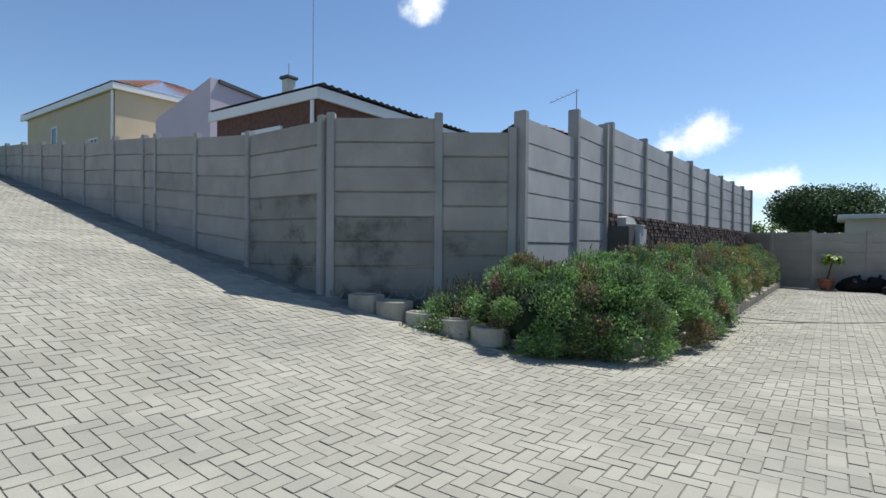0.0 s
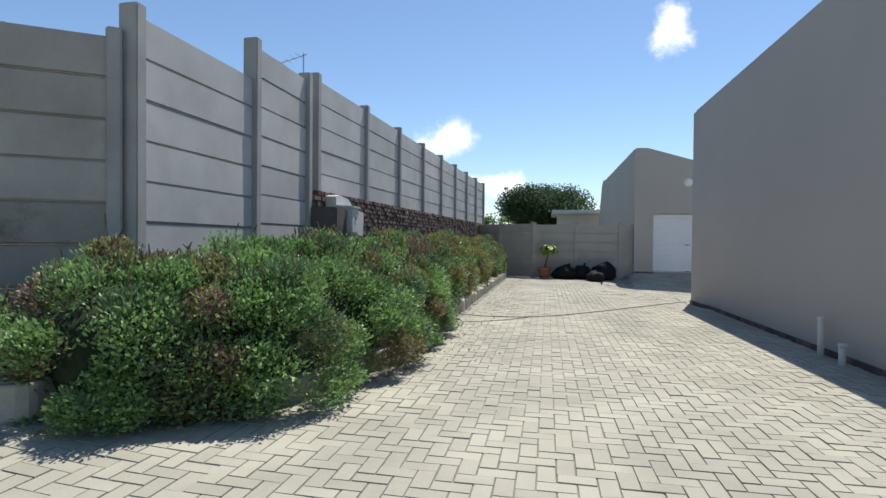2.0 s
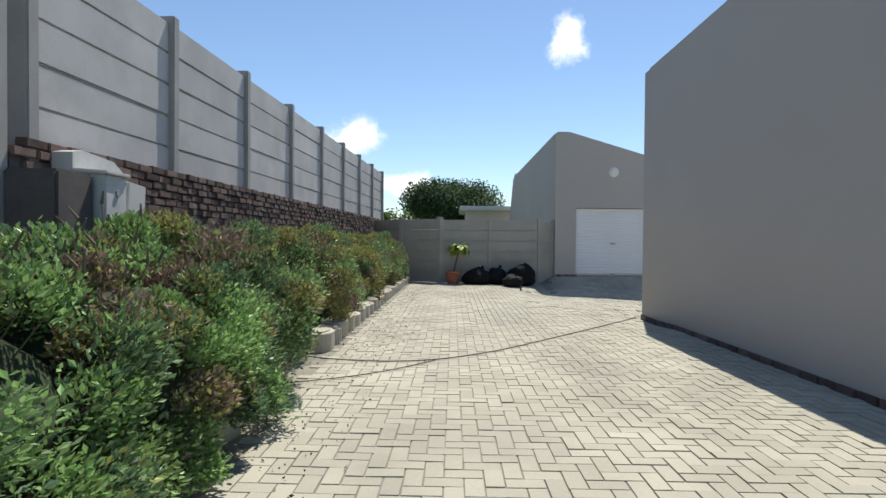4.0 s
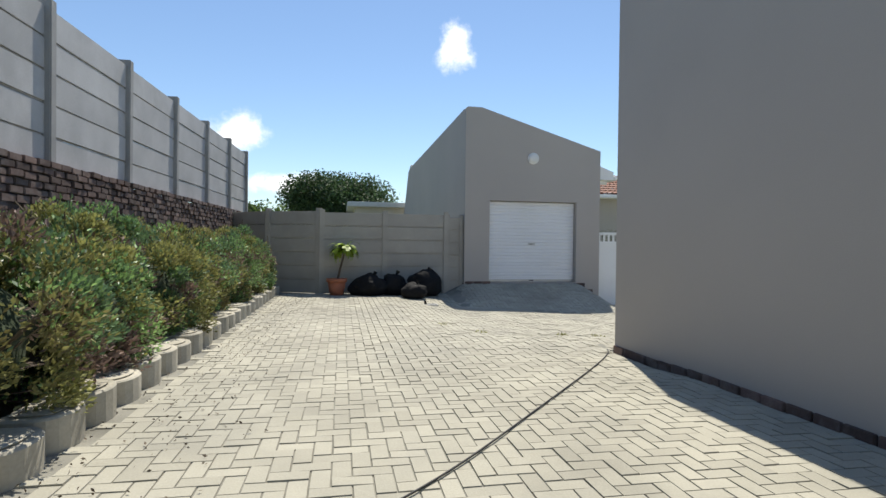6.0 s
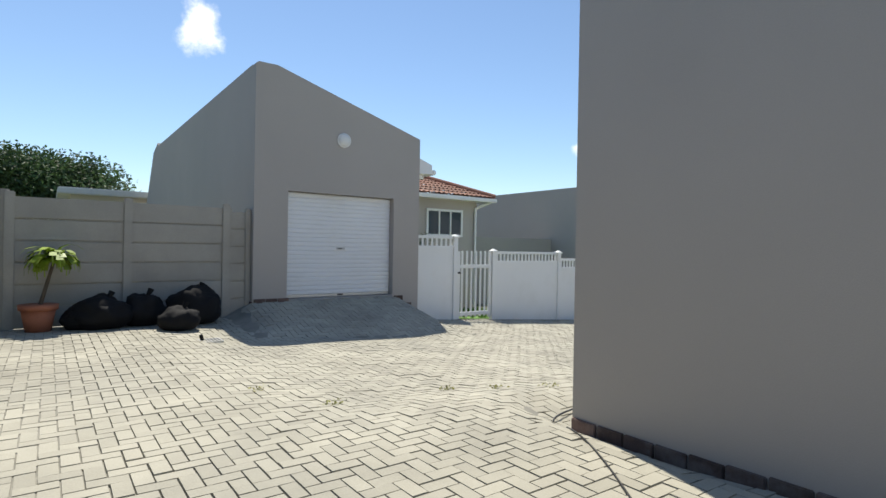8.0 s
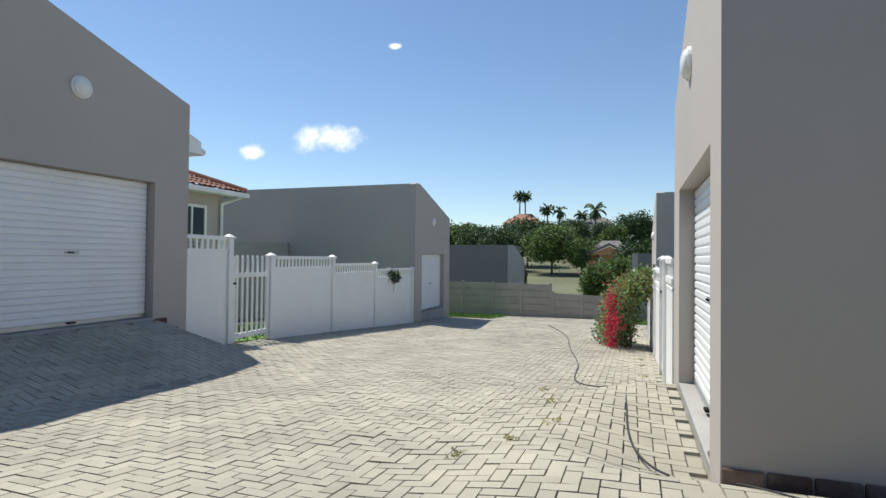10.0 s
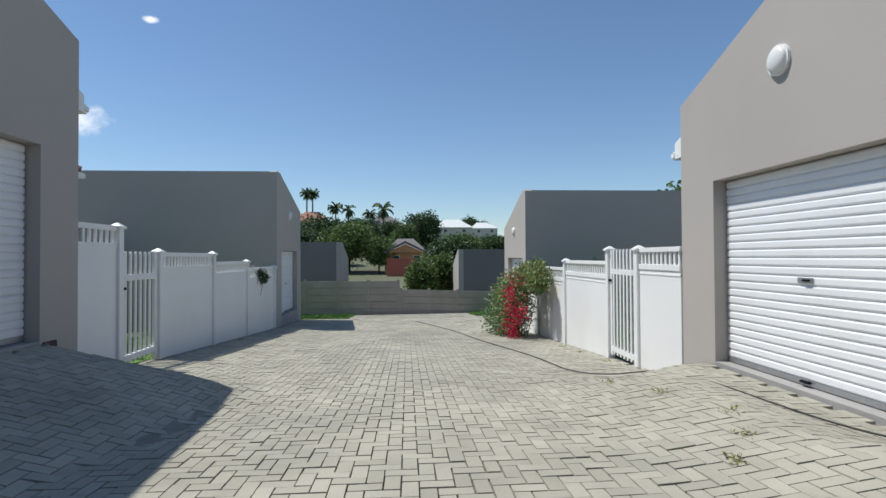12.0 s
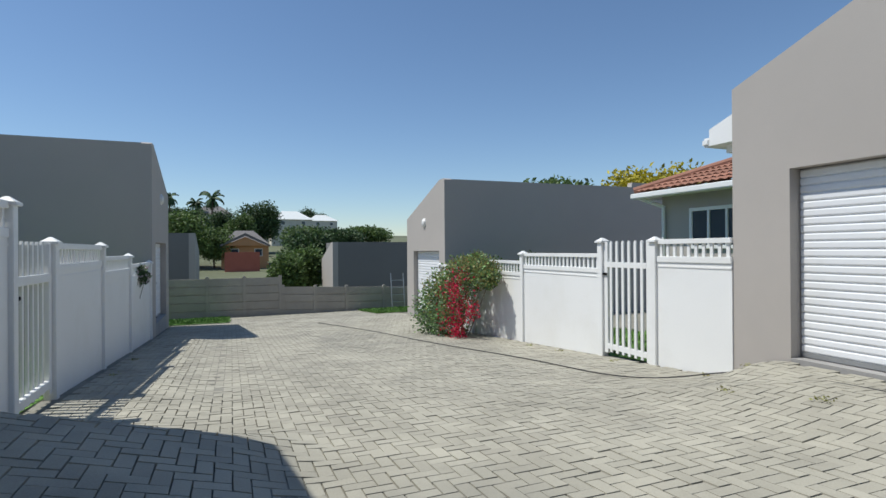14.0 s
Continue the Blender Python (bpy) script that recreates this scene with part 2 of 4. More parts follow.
def rod(a, b, r0, r1=None, sides=10, bm=None):
    bm = bm or bmesh.new()
    a, b = Vector(a), Vector(b)
    r1 = r0 if r1 is None else r1
    m = Matrix.Translation((a + b) / 2) @ (b - a).to_track_quat("Z", "Y").to_matrix().to_4x4()
    bmesh.ops.create_cone(bm, cap_ends=True, segments=sides, radius1=r0, radius2=r1, depth=(b - a).length, matrix=m)
    return bm


def place(bm, m):
    bmesh.ops.transform(bm, matrix=m, verts=bm.verts)
    return bm


def tube(name, points, radius, mat, label, category):
    c = bpy.data.curves.new(name, "CURVE")
    c.dimensions, c.bevel_depth, c.bevel_resolution = "3D", radius, 2
    s = c.splines.new("NURBS")
    s.points.add(len(points) - 1)
    for p, q in zip(s.points, points):
        p.co = (*q, 1)
    s.use_endpoint_u, s.order_u = True, 4
    c.materials.append(mat)
    return tagged(new(name, c), label, category)


# ---- the lie of the land ----
def soft(x, w):
    return w * np.logaddexp(0, np.asarray(x, float) / w)


def step(x, a, b):
    t = np.clip((np.asarray(x, float) - a) / (b - a), 0, 1)
    return t * t * (3 - 2 * t)


def G(x, y):
    x, y = np.asarray(x, float), np.asarray(y, float)
    z = -0.1 - 0.008 * np.clip(y, -5, 26) + 0.175 * soft(np.minimum(-x, 24) - 2.5, 0.5) - 0.067 * soft(np.minimum(x, 45) - 3.2, 0.4)
    z = z + 0.055 * soft(np.minimum(x, 260) - 62, 3)
    side = step(x, 5.0, 7.6) * (0.07 + 0.21 * np.clip((23.4 - y) / 7.7, 0, 1))
    middle = 0.17 * step(x, 0.8, 3.0) * step(y, 16.2, 18.0) * (1 - step(y, 21.5, 23.3))
    z = z - np.maximum(side, middle) * (1 - step(x, 15, 22))
    ramp = -0.03 - 0.25 * np.maximum(23.25 - y, 0)
    inside = step(x, 2.6, 3.1) * (1 - step(x, 6.1, 7.0)) * step(y, 20.5, 21.6) * (1 - step(y, 24, 25))
    z = z + inside * np.maximum(ramp - z, 0)
    sill = (1 - step(y, 15.9, 16.9)) * step(y, 14, 15) * step(x, 2.9, 3.5) * (1 - step(x, 6.2, 6.8))
    return z + sill * (-0.4 - z)


def g(x, y):
    return float(G(x, y))


def edge_x(y):
    """The bed's edge along the drive."""
    return -1.65 + 0.25 * math.exp(-((y - 9.0) / 2.0) ** 2)


def paved(x, y):
    bed = ((y > 7.2) & (x < -1.6 + 0.25 * np.exp(-((y - 9.0) / 2.0) ** 2))) | ((x < -1.5) & (y > np.where(x > -2.3, 5.8 + 1.8 * np.maximum(x + 2.3, 0), np.where(x < -5, 4.75, 5.3 + 0.2 * (x + 3.5)))))
    front = (y > -2.2) & (y < 7.4) & (x > -21) & (x < 6)
    drive = (y >= 7.4) & (y < 23.25) & (x < 3.12)
    lane = (y > 15.72) & (y < 23.25) & (x >= 3.12) & (x < 24.3)
    return (front | drive | lane) & ~bed


xs = np.concatenate([np.array([-3000, -1200, -500, -200, -100, -60, -40]), np.arange(-30, 32.01, 0.5), np.array([36, 42, 50, 56, 60, 64, 70, 85, 110, 150, 200, 260, 500, 1200, 3000])])
ys = np.concatenate([np.array([-3000, -1200, -500, -200, -100, -50, -25]), np.arange(-14, 32.01, 0.5), np.array([40, 55, 80, 120, 200, 500, 1200, 3000])])
gx, gy = np.meshgrid(xs, ys)
gz = G(gx, gy) - 0.008 - 0.018 * ((gx > 0.3) & (gx < 8.6) & (gy > 14.5) & (gy < 25))
nx = len(xs)
quads = [(j * nx + i, j * nx + i + 1, (j + 1) * nx + i + 1, (j + 1) * nx + i) for j in range(len(ys) - 1) for i in range(nx - 1)]
ground = tagged(raw("ground", np.stack([gx, gy, gz], -1).reshape(-1, 3).tolist(), quads, JOINT, smooth=True), "sandy ground under the paving, sloping to the lane", "ground", kind="structure")
ground.data.materials.append(LAND)
for p in ground.data.polygons:
    c = p.center
    if not (-22 < c.x < 24.6 and -6 < c.y < 24):
        p.material_index = 1


# ---- garage blocks ----
def garage_light(x, y, z, face):
    t = thing("wall_lamp", "round white bulkhead wall lamp on plaster gable", "wall lamp", "garage lamps", (x, y, z))
    b = rod((0, 0, 0), (0, 0.03 * face, 0), 0.15, 0.15, 24)
    part("base", b, WHITE, t, "white plastic mounting ring")
    d = bmesh.new()
    bmesh.ops.create_uvsphere(d, u_segments=24, v_segments=12, radius=0.13)
    for v in d.verts:
        v.co.y *= 0.4
    place(d, pose(0, 0.035 * face, 0))
    part("diffuser", d, OPAL, t, "frosted glass dome", True)
    return t


def roller_door(x0, x1, y, z0, z1, face):
    t = thing("garage_door", "white ribbed steel roller garage door, closed", "garage door", "roller doors", (x0, y, z0))
    n = 23
    h = (z1 - z0 - 0.06) / n
    w = x1 - x0
    prof = [(0, 0), (0.011, 0.007), (0.015, 0.018), (0.015, h * 0.74), (0.011, h * 0.83), (0.0, h * 0.9), (0.0, h - 0.001), (-0.012, h - 0.001), (-0.012, 0)]
    slat = prism([(a * face, b) for a, b in prof], "x", 0.004, w - 0.004)
    first = part("slat", slat, DOORW, t)
    first.location.z = 0.06
    for i in range(1, n):
        s = new("slat", first.data)
        s.parent = t
        s.location.z = 0.06 + i * h
    part("bottom_rail", box(0.004, w - 0.004, -0.02, 0.02, 0.004, 0.06, 0.006), METAL, t, "grey metal bottom rail")
    part("lock_plate", box(w / 2 - 0.1, w / 2 + 0.1, min(0.016 * face, 0.03 * face), max(0.016 * face, 0.03 * face), 0.98, 1.03, 0.004), METAL, t, "dark metal lock plate")
    part("handle", box(w / 2 - 0.07, w / 2 + 0.02, min(0.03 * face, 0.05 * face), max(0.03 * face, 0.05 * face), 0.995, 1.015, 0.004), DARK, t, "black handle")
    part("pull", box(w / 2 - 0.06, w / 2 + 0.06, min(0.02 * face, 0.06 * face), max(0.02 * face, 0.06 * face), 0.03, 0.055, 0.006), DARK, t, "black pull at the floor")
    return t


def garage(x0, y, face, peak, low, door_z, floor, deep, slant, lit, d0=0.66, d1=3.07):
    """Plastered block with a sloping parapet; the door wall looks along face (+1 or -1) in y."""
    x1 = x0 + 3.74
    t = thing("garage_block", "taupe plastered garage with sloping parapet, " + ("sunlit front" if lit else "front in shade"), "garage", "garages of the lane")
    d0, d1, d2 = x0 + d0, x0 + d1, door_z + 2.13
    back = y - face * deep
    th = 0.23
    yi = y - face * th
    lo, hi = min(y, yi), max(y, yi)
    peak_x = x0 + 0.42
    top = lambda x: peak + (low - peak) * (x - peak_x) / (x1 - peak_x) if x > peak_x else peak
    bm = bmesh.new()
    base = floor - 0.6
    part("front_wall", prism([(x0, base), (d0, base), (d0, d2), (d1, d2), (d1, base), (x1, base), (x1, low), (peak_x, peak), (x0 + 0.06, peak), (x0, peak - 0.04)], "y", lo, hi), PLASTER, t)
    # flank wall with the slanted far end
    a, b = yi, back
    flank = [(a, base), (a, peak - 0.02), (b + face * 2.6, peak - 0.02), (b + face * 2.5, peak + 0.1), (b + face * 1.6, peak - 0.15), (b, peak - 2.0), (b, base)]
    if not slant:
        flank = [(a, base), (a, peak - 0.02), (b + face * 1.9, peak - 0.02), (b + face * 1.88, peak + 0.14), (b, peak + 0.14), (b, base)]
    part("flank_wall", prism([(p, q) for p, q in flank], "x", x0, x0 + th), PLASTER, t)
    part("side_wall", prism([(a, base), (a, low), (b, low), (b, base)], "x", x1 - th, x1), PLASTER, t)
    part("back_wall", box(x0 + th, x1 - th, min(b, b + face * th), max(b, b + face * th), base, low), PLASTER, t)
    part("roof", prism([(x0 + th, peak - 0.5), (x1 - th, low - 0.25), (x1 - th, low - 0.15), (x0 + th, peak - 0.4)], "y", min(a, b + face * th), max(a, b + face * th)), ROOFG, t)
    part("floor", box(x0 + th, x1 - th, min(a, b + face * th), max(a, b + face * th), base, door_z - 0.02), POSTC, t)
    part("threshold", box(d0 + 0.003, d1 - 0.003, min(yi, y), max(yi, y), base, door_z - 0.004), POSTC, t, "bare concrete door sill")
    # brick footing showing under the plaster
    if x0 < 10:
        fb = thing("plinth", "exposed brown brick footing under garage plaster", "plinth", "plinths", kind="structure")
    brick = None
    n = int(deep / 0.23)
    if x0 < 10:
        for i in range(n):
            yy = y - face * (i * 0.23 + 0.115)
            zz = g(x0 - 0.1, yy)
            if brick is None:
                brick = part("brick", box(-0.06, 0.02, -0.108, 0.108, -0.09, 0.045, 0.006), BRICK, fb)
                ob = brick
            else:
                ob = new("brick", brick.data)
                ob.parent = fb
            ob.location = (x0 + 0.035 + 0.008 * math.sin(i * 2.3), yy, zz + 0.015)
        for i in range(14):
            xx = x0 + 0.13 + i * 0.23 + (2.4 if i > 2 else 0)
            if xx < x1:
                ob = new("brick", brick.data)
                ob.parent = fb
                ob.matrix_local = pose(xx, y - face * 0.035, g(xx, y + face * 0.05) + 0.015, 0, 0, 90)
    roller_door(d0 + 0.01, d1 - 0.01, y - face * 0.17, door_z, d2 - 0.01, face)
    garage_light(x0 + 1.83, y, peak - 1.27, face)
    # white barge end and gutter of the roof behind
    return t


garage(3.05, 23.27, -1, 4.53, 3.53, 0.0, -0.3, 13.8, True, False)
garage(3.16, 15.68, 1, 4.05, 2.86, -0.36, -0.4, 8.6, True, True, 0.46, 3.0)
garage(17.12, 23.37, -1, 3.62, 2.62, -1.0, -1.25, 12.0, False, False)
garage(17.13, 15.5, 1, 3.06, 2.0, -1.28, -1.3, 9.0, False, True, 0.46, 3.0)


# ---- precast fences ----
def fence_run(stations, rows, rise, label, mats, group="boundary fences", post_w=0.12, tops=None, sink=0.1, panel_w=0.06, level=False, deep=0.065, skip=()):
    """Posts at stations (x, y, ground); between them stacked concrete slabs of height rise."""
    t = thing("concrete_fence", label, "fence", group, (stations[0][0], stations[0][1], stations[0][2]))
    inv = Matrix.Translation((-stations[0][0], -stations[0][1], -stations[0][2]))
    for i, (x, y, z) in enumerate(stations):
        n = max(rows[max(i - 1, 0)], rows[min(i, len(rows) - 1)])
        lean = 0.006 * math.sin(i * 1.7)
        top = max(stations[i][2] + n * rise + 0.07, z + n * rise + 0.07)
        nb = stations[min(i + 1, len(stations) - 1)] if i < len(stations) - 1 else stations[i - 1]
        a = math.atan2(nb[1] - y, nb[0] - x)
        b = box(-post_w / 2, post_w / 2, -deep, deep, -sink - 0.3, top - z, 0.012)
        place(b, inv @ pose(x, y, z, 0, math.degrees(lean), math.degrees(a)))
        part("post", b, POSTC if mats is not FENCE_P else FENCE_P, t)
    for i in range(len(stations) - 1):
        if i in skip:
            continue
        (xa, ya, za), (xb, yb, zb) = stations[i], stations[i + 1]
        L = math.hypot(xb - xa, yb - ya)
        a = math.degrees(math.atan2(yb - ya, xb - xa))
        up = 0.0 if level else math.degrees(math.atan2(zb - za, L)) * 0.8
        if level:
            zb = za
        for k in range(rows[i]):
            low = k * rise
            b = box(-L / 2 + post_w / 2 - 0.015, L / 2 - post_w / 2 + 0.015, -panel_w / 2, panel_w / 2, low + 0.013, low + rise - 0.013, 0.004)
            box(-L / 2 + post_w / 2 - 0.012, L / 2 - post_w / 2 + 0.012, -0.003, 0.003, low - 0.001, low + rise - 0.002, 0, b)
            m = inv @ pose((xa + xb) / 2, (ya + yb) / 2, (za + zb) / 2, 0, 0, a) @ pose(0, 0.004 * math.sin(i * 3 + k * 2.1), 0, 0.0, 0.15 * math.sin(i * 4.1 + k), 0)
            shear = Matrix.Identity(4)
            shear[2][0] = math.tan(radians(up))
            place(b, m @ shear)
            grimy = mats is not FENCE_P and k < (4 if len(stations) == 3 or i == 0 else 1) and group == "street fences"
            part("panel", b, MOULDY if grimy else (mats if mats is not None else PRECAST), t)
    return t


# along the drive, on the brick retaining wall
def fx(y):
    return -3.62 + 0.04 * (y - 10.4)


near = [(-3.63, 6.72, 0.5), (-3.63, 8.65, 0.92), (-3.63, 10.12, 0.94)]
fence_run(near, [7, 7], 0.365, "tall grey precast concrete slab fence at the corner", PALE_P, level=True, deep=0.095)
sts = [(fx(10.42 + 2.05 * i), 10.42 + 2.05 * i, 1.76 + 0.006 * i) for i in range(9)]
fence_run(sts, [5] * 8, 0.365, "grey precast slab fence on a brick retaining wall", PALE_P, deep=0.095)
# street side, climbing the hill
# lowest row is an added dark backing for the shadow behind the openwork
corner = [(-3.72, 6.62, -0.03), (-4.57, 6.02, 0.17), (-5.85, 5.13, 0.17)]
fence_run(corner, [8, 8], 0.355, "mould-stained grey precast fence at the corner", PRECAST, "street fences", level=True)
HILL = [(-5.98, 3.05), (-7.88, 3.06), (-9.66, 3.25), (-11.38, 3.45), (-11.95, 3.49), (-13.53, 3.65), (-15.46, 3.79), (-17.18, 3.96), (-18.93, 4.14), (-20.95, 4.36), (-22.9, 4.53), (-24.9, 4.7)]
hill = [(x, 5.08 - 0.05 * (x + 5.98), top - 2.555) for x, top in HILL]
fence_run(hill, [7] * 11, 0.355, "grey precast fence stepping up the hill", PRECAST, "street fences")
# ornamental bottom slab at the corner
orn = thing("breeze_panel", "dark openwork concrete bottom slab of the fence", "fence panel")
for i in range(6):
    f = (i + 0.5) / 6
    b = bmesh.new()
    for s in (-1, 1):
        for k in range(6):
            a0, a1 = math.pi * k / 6, math.pi * (k + 1) / 6
            rod((0.1 * math.cos(a0), 0, s * 0.11 * math.sin(a0) - s * 0.11), (0.1 * math.cos(a1), 0, s * 0.11 * math.sin(a1) - s * 0.11), 0.018, None, 6, b)
    x, y = -4.7 - 1.16 * f, 5.86 - 0.78 * f
    part("arch", place(b, pose(x + 0.06, y - 0.02, 0.42, 0, 0, 34)), MOULDY, orn)
# end of the drive
fb = [(-0.54, 23.36, -0.28), (1.0, 23.4, -0.28), (2.58, 23.42, -0.28)]
fence_run(fb, [6, 6], 0.335, "taupe painted precast slab fence ending the drive", FENCE_P, "drive end fence", 0.13)
fence_run([(2.64, 23.46, -0.28), (3.0, 23.46, -0.28)], [6], 0.325, "narrow painted precast panel beside the garage", FENCE_P, "drive end fence", 0.1)
fence_run([(-2.95, 25.0, -0.28), (-1.9, 24.0, -0.28), (-0.62, 23.4, -0.28)], [6, 6], 0.34, "plain taupe painted precast fence by the hedge", FENCE_P, "drive end fence", 0.13)
# bottom of the lane
far = [(24.5, 25.6, -1.72), (24.5, 23.9, -1.72), (24.5, 22.4, -1.72), (24.5, 21.05, -1.72), (24.5, 19.7, -1.72)]
fence_run(far, [5, 5, 5, 5], 0.31, "brown-grey precast fence across the lane end", FENCE_P, "lane end fence")
far2 = [(24.52, 19.6, -1.8), (24.52, 18.32, -1.84), (24.52, 17.02, -1.88), (24.52, 15.4, -1.92), (24.52, 13.6, -1.95)]
fence_run(far2, [4, 4, 4, 4], 0.31, "lower brown-grey precast fence across the lane end", FENCE_P, "lane end fence")

# brick retaining wall behind the hedge
rw = thing("retaining_wall", "rough dark red brick retaining wall under the fence", "retaining wall", kind="structure")
part("core", prism([(fx(10.2) - 0.15, 10.2), (fx(10.2) + 0.08, 10.2), (fx(26.0) + 0.08, 26.0), (fx(26.0) - 0.15, 26.0)], "z", -0.4, 1.72), MORTAR, rw)
part("core", box(-3.75, -3.5, 6.9, 10.2, -0.4, 0.55), MORTAR, rw)
one = bmesh.new()
box(-0.05, 0.05, -0.112, 0.112, -0.036, 0.036, 0.008, one)
brick_ob = part("brick", one, BRICK, rw)
rng = random.Random(4)
course, count = 0, 0
rest_v, rest_f = [], []
for c in range(12):
    z = 0.88 + c * 0.084
    y = 10.3 + (0.12 if c % 2 else 0)
    while y < 25.9:
        p = (fx(y) + 0.075 + rng.uniform(-0.014, 0.014), y, z + rng.uniform(-0.006, 0.006))
        if c >= 7 and 10.2 < y < 24 and count < 300:
            ob = brick_ob if count == 0 else new("brick", brick_ob.data)
            ob.parent = rw
            ob.matrix_local = pose(*p, rng.uniform(-2, 2), rng.uniform(-2, 2), rng.uniform(-3, 3))
            count += 1
        else:
            k = len(rest_v)
            for dx in (-0.05, 0.05 + rng.uniform(-0.004, 0.004)):
                for dy in (-0.112, 0.112):
                    for dz in (-0.036, 0.036):
                        rest_v.append((p[0] + dx, p[1] + dy, p[2] + dz))
            rest_f += [(k + 4, k + 6, k + 7, k + 5), (k + 1, k + 5, k + 7, k + 3), (k, k + 4, k + 5, k + 1), (k + 2, k + 3, k + 7, k + 6)]
        y += 0.236
tagged(raw("brickwork", rest_v, rest_f, BRICK, rw), kind="stuff")

# meter cabinet at the wall's end
mb = thing("meter_box", "weathered grey electricity meter box on brick pier", "meter box", at=(-3.25, 10.75, 0.6))
part("pier", box(-0.3, 0.12, -0.62, -0.2, -0.6, 0.98, 0.02), MORTAR, mb, "dark brick pier")
part("slab", prism([(-0.2, 0.2), (0.5, 0.2), (0.5, 1.06), (0.34, 1.16), (-0.08, 1.2), (-0.2, 1.17)], "x", -0.24, -0.06), GREYM, mb, "rough cement backing slab")
cabinet = part("cabinet", box(-0.058, 0.2, -0.18, 0.12, 0.6, 1.0, 0.015), GREYM, mb)
part("lid", place(box(-0.075, 0.225, -0.2, 0.14, 0, 0.035, 0.01), pose(0, 0, 1.0, 0, 4, 0)), GREYM, cabinet, "sloping sheet lid")
part("lock", rod((0.2, -0.02, 0.84), (0.215, -0.02, 0.84), 0.03, None, 12), METAL, cabinet, "round metal lock")
second = part("small_cabinet", place(box(-0.05, 0.13, 0, 0.26, 0, 0.42, 0.012), pose(0.0, 0.19, 0.56, -5, 0, 0)), GREYM, mb, "second box hanging askew")
part("door", place(box(0.134, 0.15, 0.01, 0.27, 0.01, 0.41, 0.004), pose(0.0, 0.19, 0.56, -5, 0, 0)), GREYM, second, "pale sheet door ajar")
tube_points = [(0.0, -0.1, 0.6), (0.02, -0.14, 0.45), (0.03, -0.05, 0.36), (0.02, 0.06, 0.42)]
for a, b in zip(tube_points, tube_points[1:]):
    part("conduit", rod(a, b, 0.014, None, 8), CABLE, mb, "black cable loop")


# ---- white picket fences ----
def pvc_post(x, y, z0, z1, parent, w=0.125):
    p = part("post", box(x - w / 2, x + w / 2, y - w / 2, y + w / 2, z0, z1 - 0.07, 0.006), WHITE, parent)
    c = box(x - w / 2 - 0.03, x + w / 2 + 0.03, y - w / 2 - 0.03, y + w / 2 + 0.03, z1 - 0.07, z1 - 0.035, 0.006)
    r = bmesh.ops.create_cone(c, cap_ends=True, segments=4, radius1=0.115, radius2=0.02, depth=0.05, matrix=pose(x, y, z1 - 0.01, 0, 0, 45))
    part("cap", c, WHITE, p, "pyramid post cap")
    return p


def pvc_panel(xa, xb, y, z0a, z0b, top, parent):
    """Solid boards below, pickets between two rails above; the bottom follows the ground."""
    mid = top - 0.36
    part("board", prism([(xa, z0a), (xb, z0b), (xb, mid), (xa, mid)], "y", y - 0.02, y + 0.02), WHITE, parent)
    part("rail", box(xa, xb, y - 0.035, y + 0.035, mid - 0.002, mid + 0.085, 0.006), WHITE, parent)
    part("rail", box(xa, xb, y - 0.035, y + 0.035, top - 0.1, top - 0.03, 0.006), WHITE, parent)
    part("trim", box(xa, xb, y - 0.028, y + 0.028, mid - 0.075, mid - 0.05, 0.004), WHITE, parent)
    n = max(2, int((xb - xa) / 0.125))
    first = None
    for i in range(n):
        x = xa + (i + 0.5) * (xb - xa) / n
        if first is None:
            first = part("picket", box(-0.024, 0.024, -0.012, 0.012, mid + 0.085, top - 0.1), WHITE, parent)
            first.location = (x, y, 0)
        else:
            o = new("picket", first.data)
            o.parent = parent
            o.location = (x, y, 0)


def pvc_gate(xa, xb, y, z0, top, parent_label, group, hinge):
    t = thing("picket_gate", parent_label, "gate", group)
    w = 0.09
    for x in (xa + w / 2 + 0.012, xb - w / 2 - 0.012):
        part("stile", box(x - w / 2, x + w / 2, y - 0.025, y + 0.025, z0 + 0.05, top, 0.006), WHITE, t)
    for z in (z0 + 0.12, top - 0.42):
        part("rail", box(xa + w, xb - w, y - 0.03, y + 0.03, z, z + 0.09, 0.006), WHITE, t)
    n = 6
    first = None
    for i in range(n):
        x = xa + w + 0.03 + (i + 0.5) * (xb - xa - 2 * w - 0.06) / n
        if first is None:
            first = part("picket", prism([(-0.027, z0 + 0.08), (0.027, z0 + 0.08), (0.027, top - 0.02), (0.012, top + 0.015), (-0.012, top + 0.015), (-0.027, top - 0.02)], "y", -0.012, 0.012), WHITE, t)
            first.location = (x, y + 0.02, 0)
        else:
            o = new("picket", first.data)
            o.parent = t
            o.location = (x, y + 0.02, 0)
    x = xa + 0.05 if hinge else xb - 0.05
    part("latch", box(x - 0.05, x + 0.05, y - 0.05, y - 0.02, top - 0.55, top - 0.51, 0.005), DARK, t, "black latch")
    part("latch", box(x - 0.05, x + 0.05, y + 0.026, y + 0.05, top - 0.55, top - 0.51, 0.005), DARK, t, "black latch")
    return t


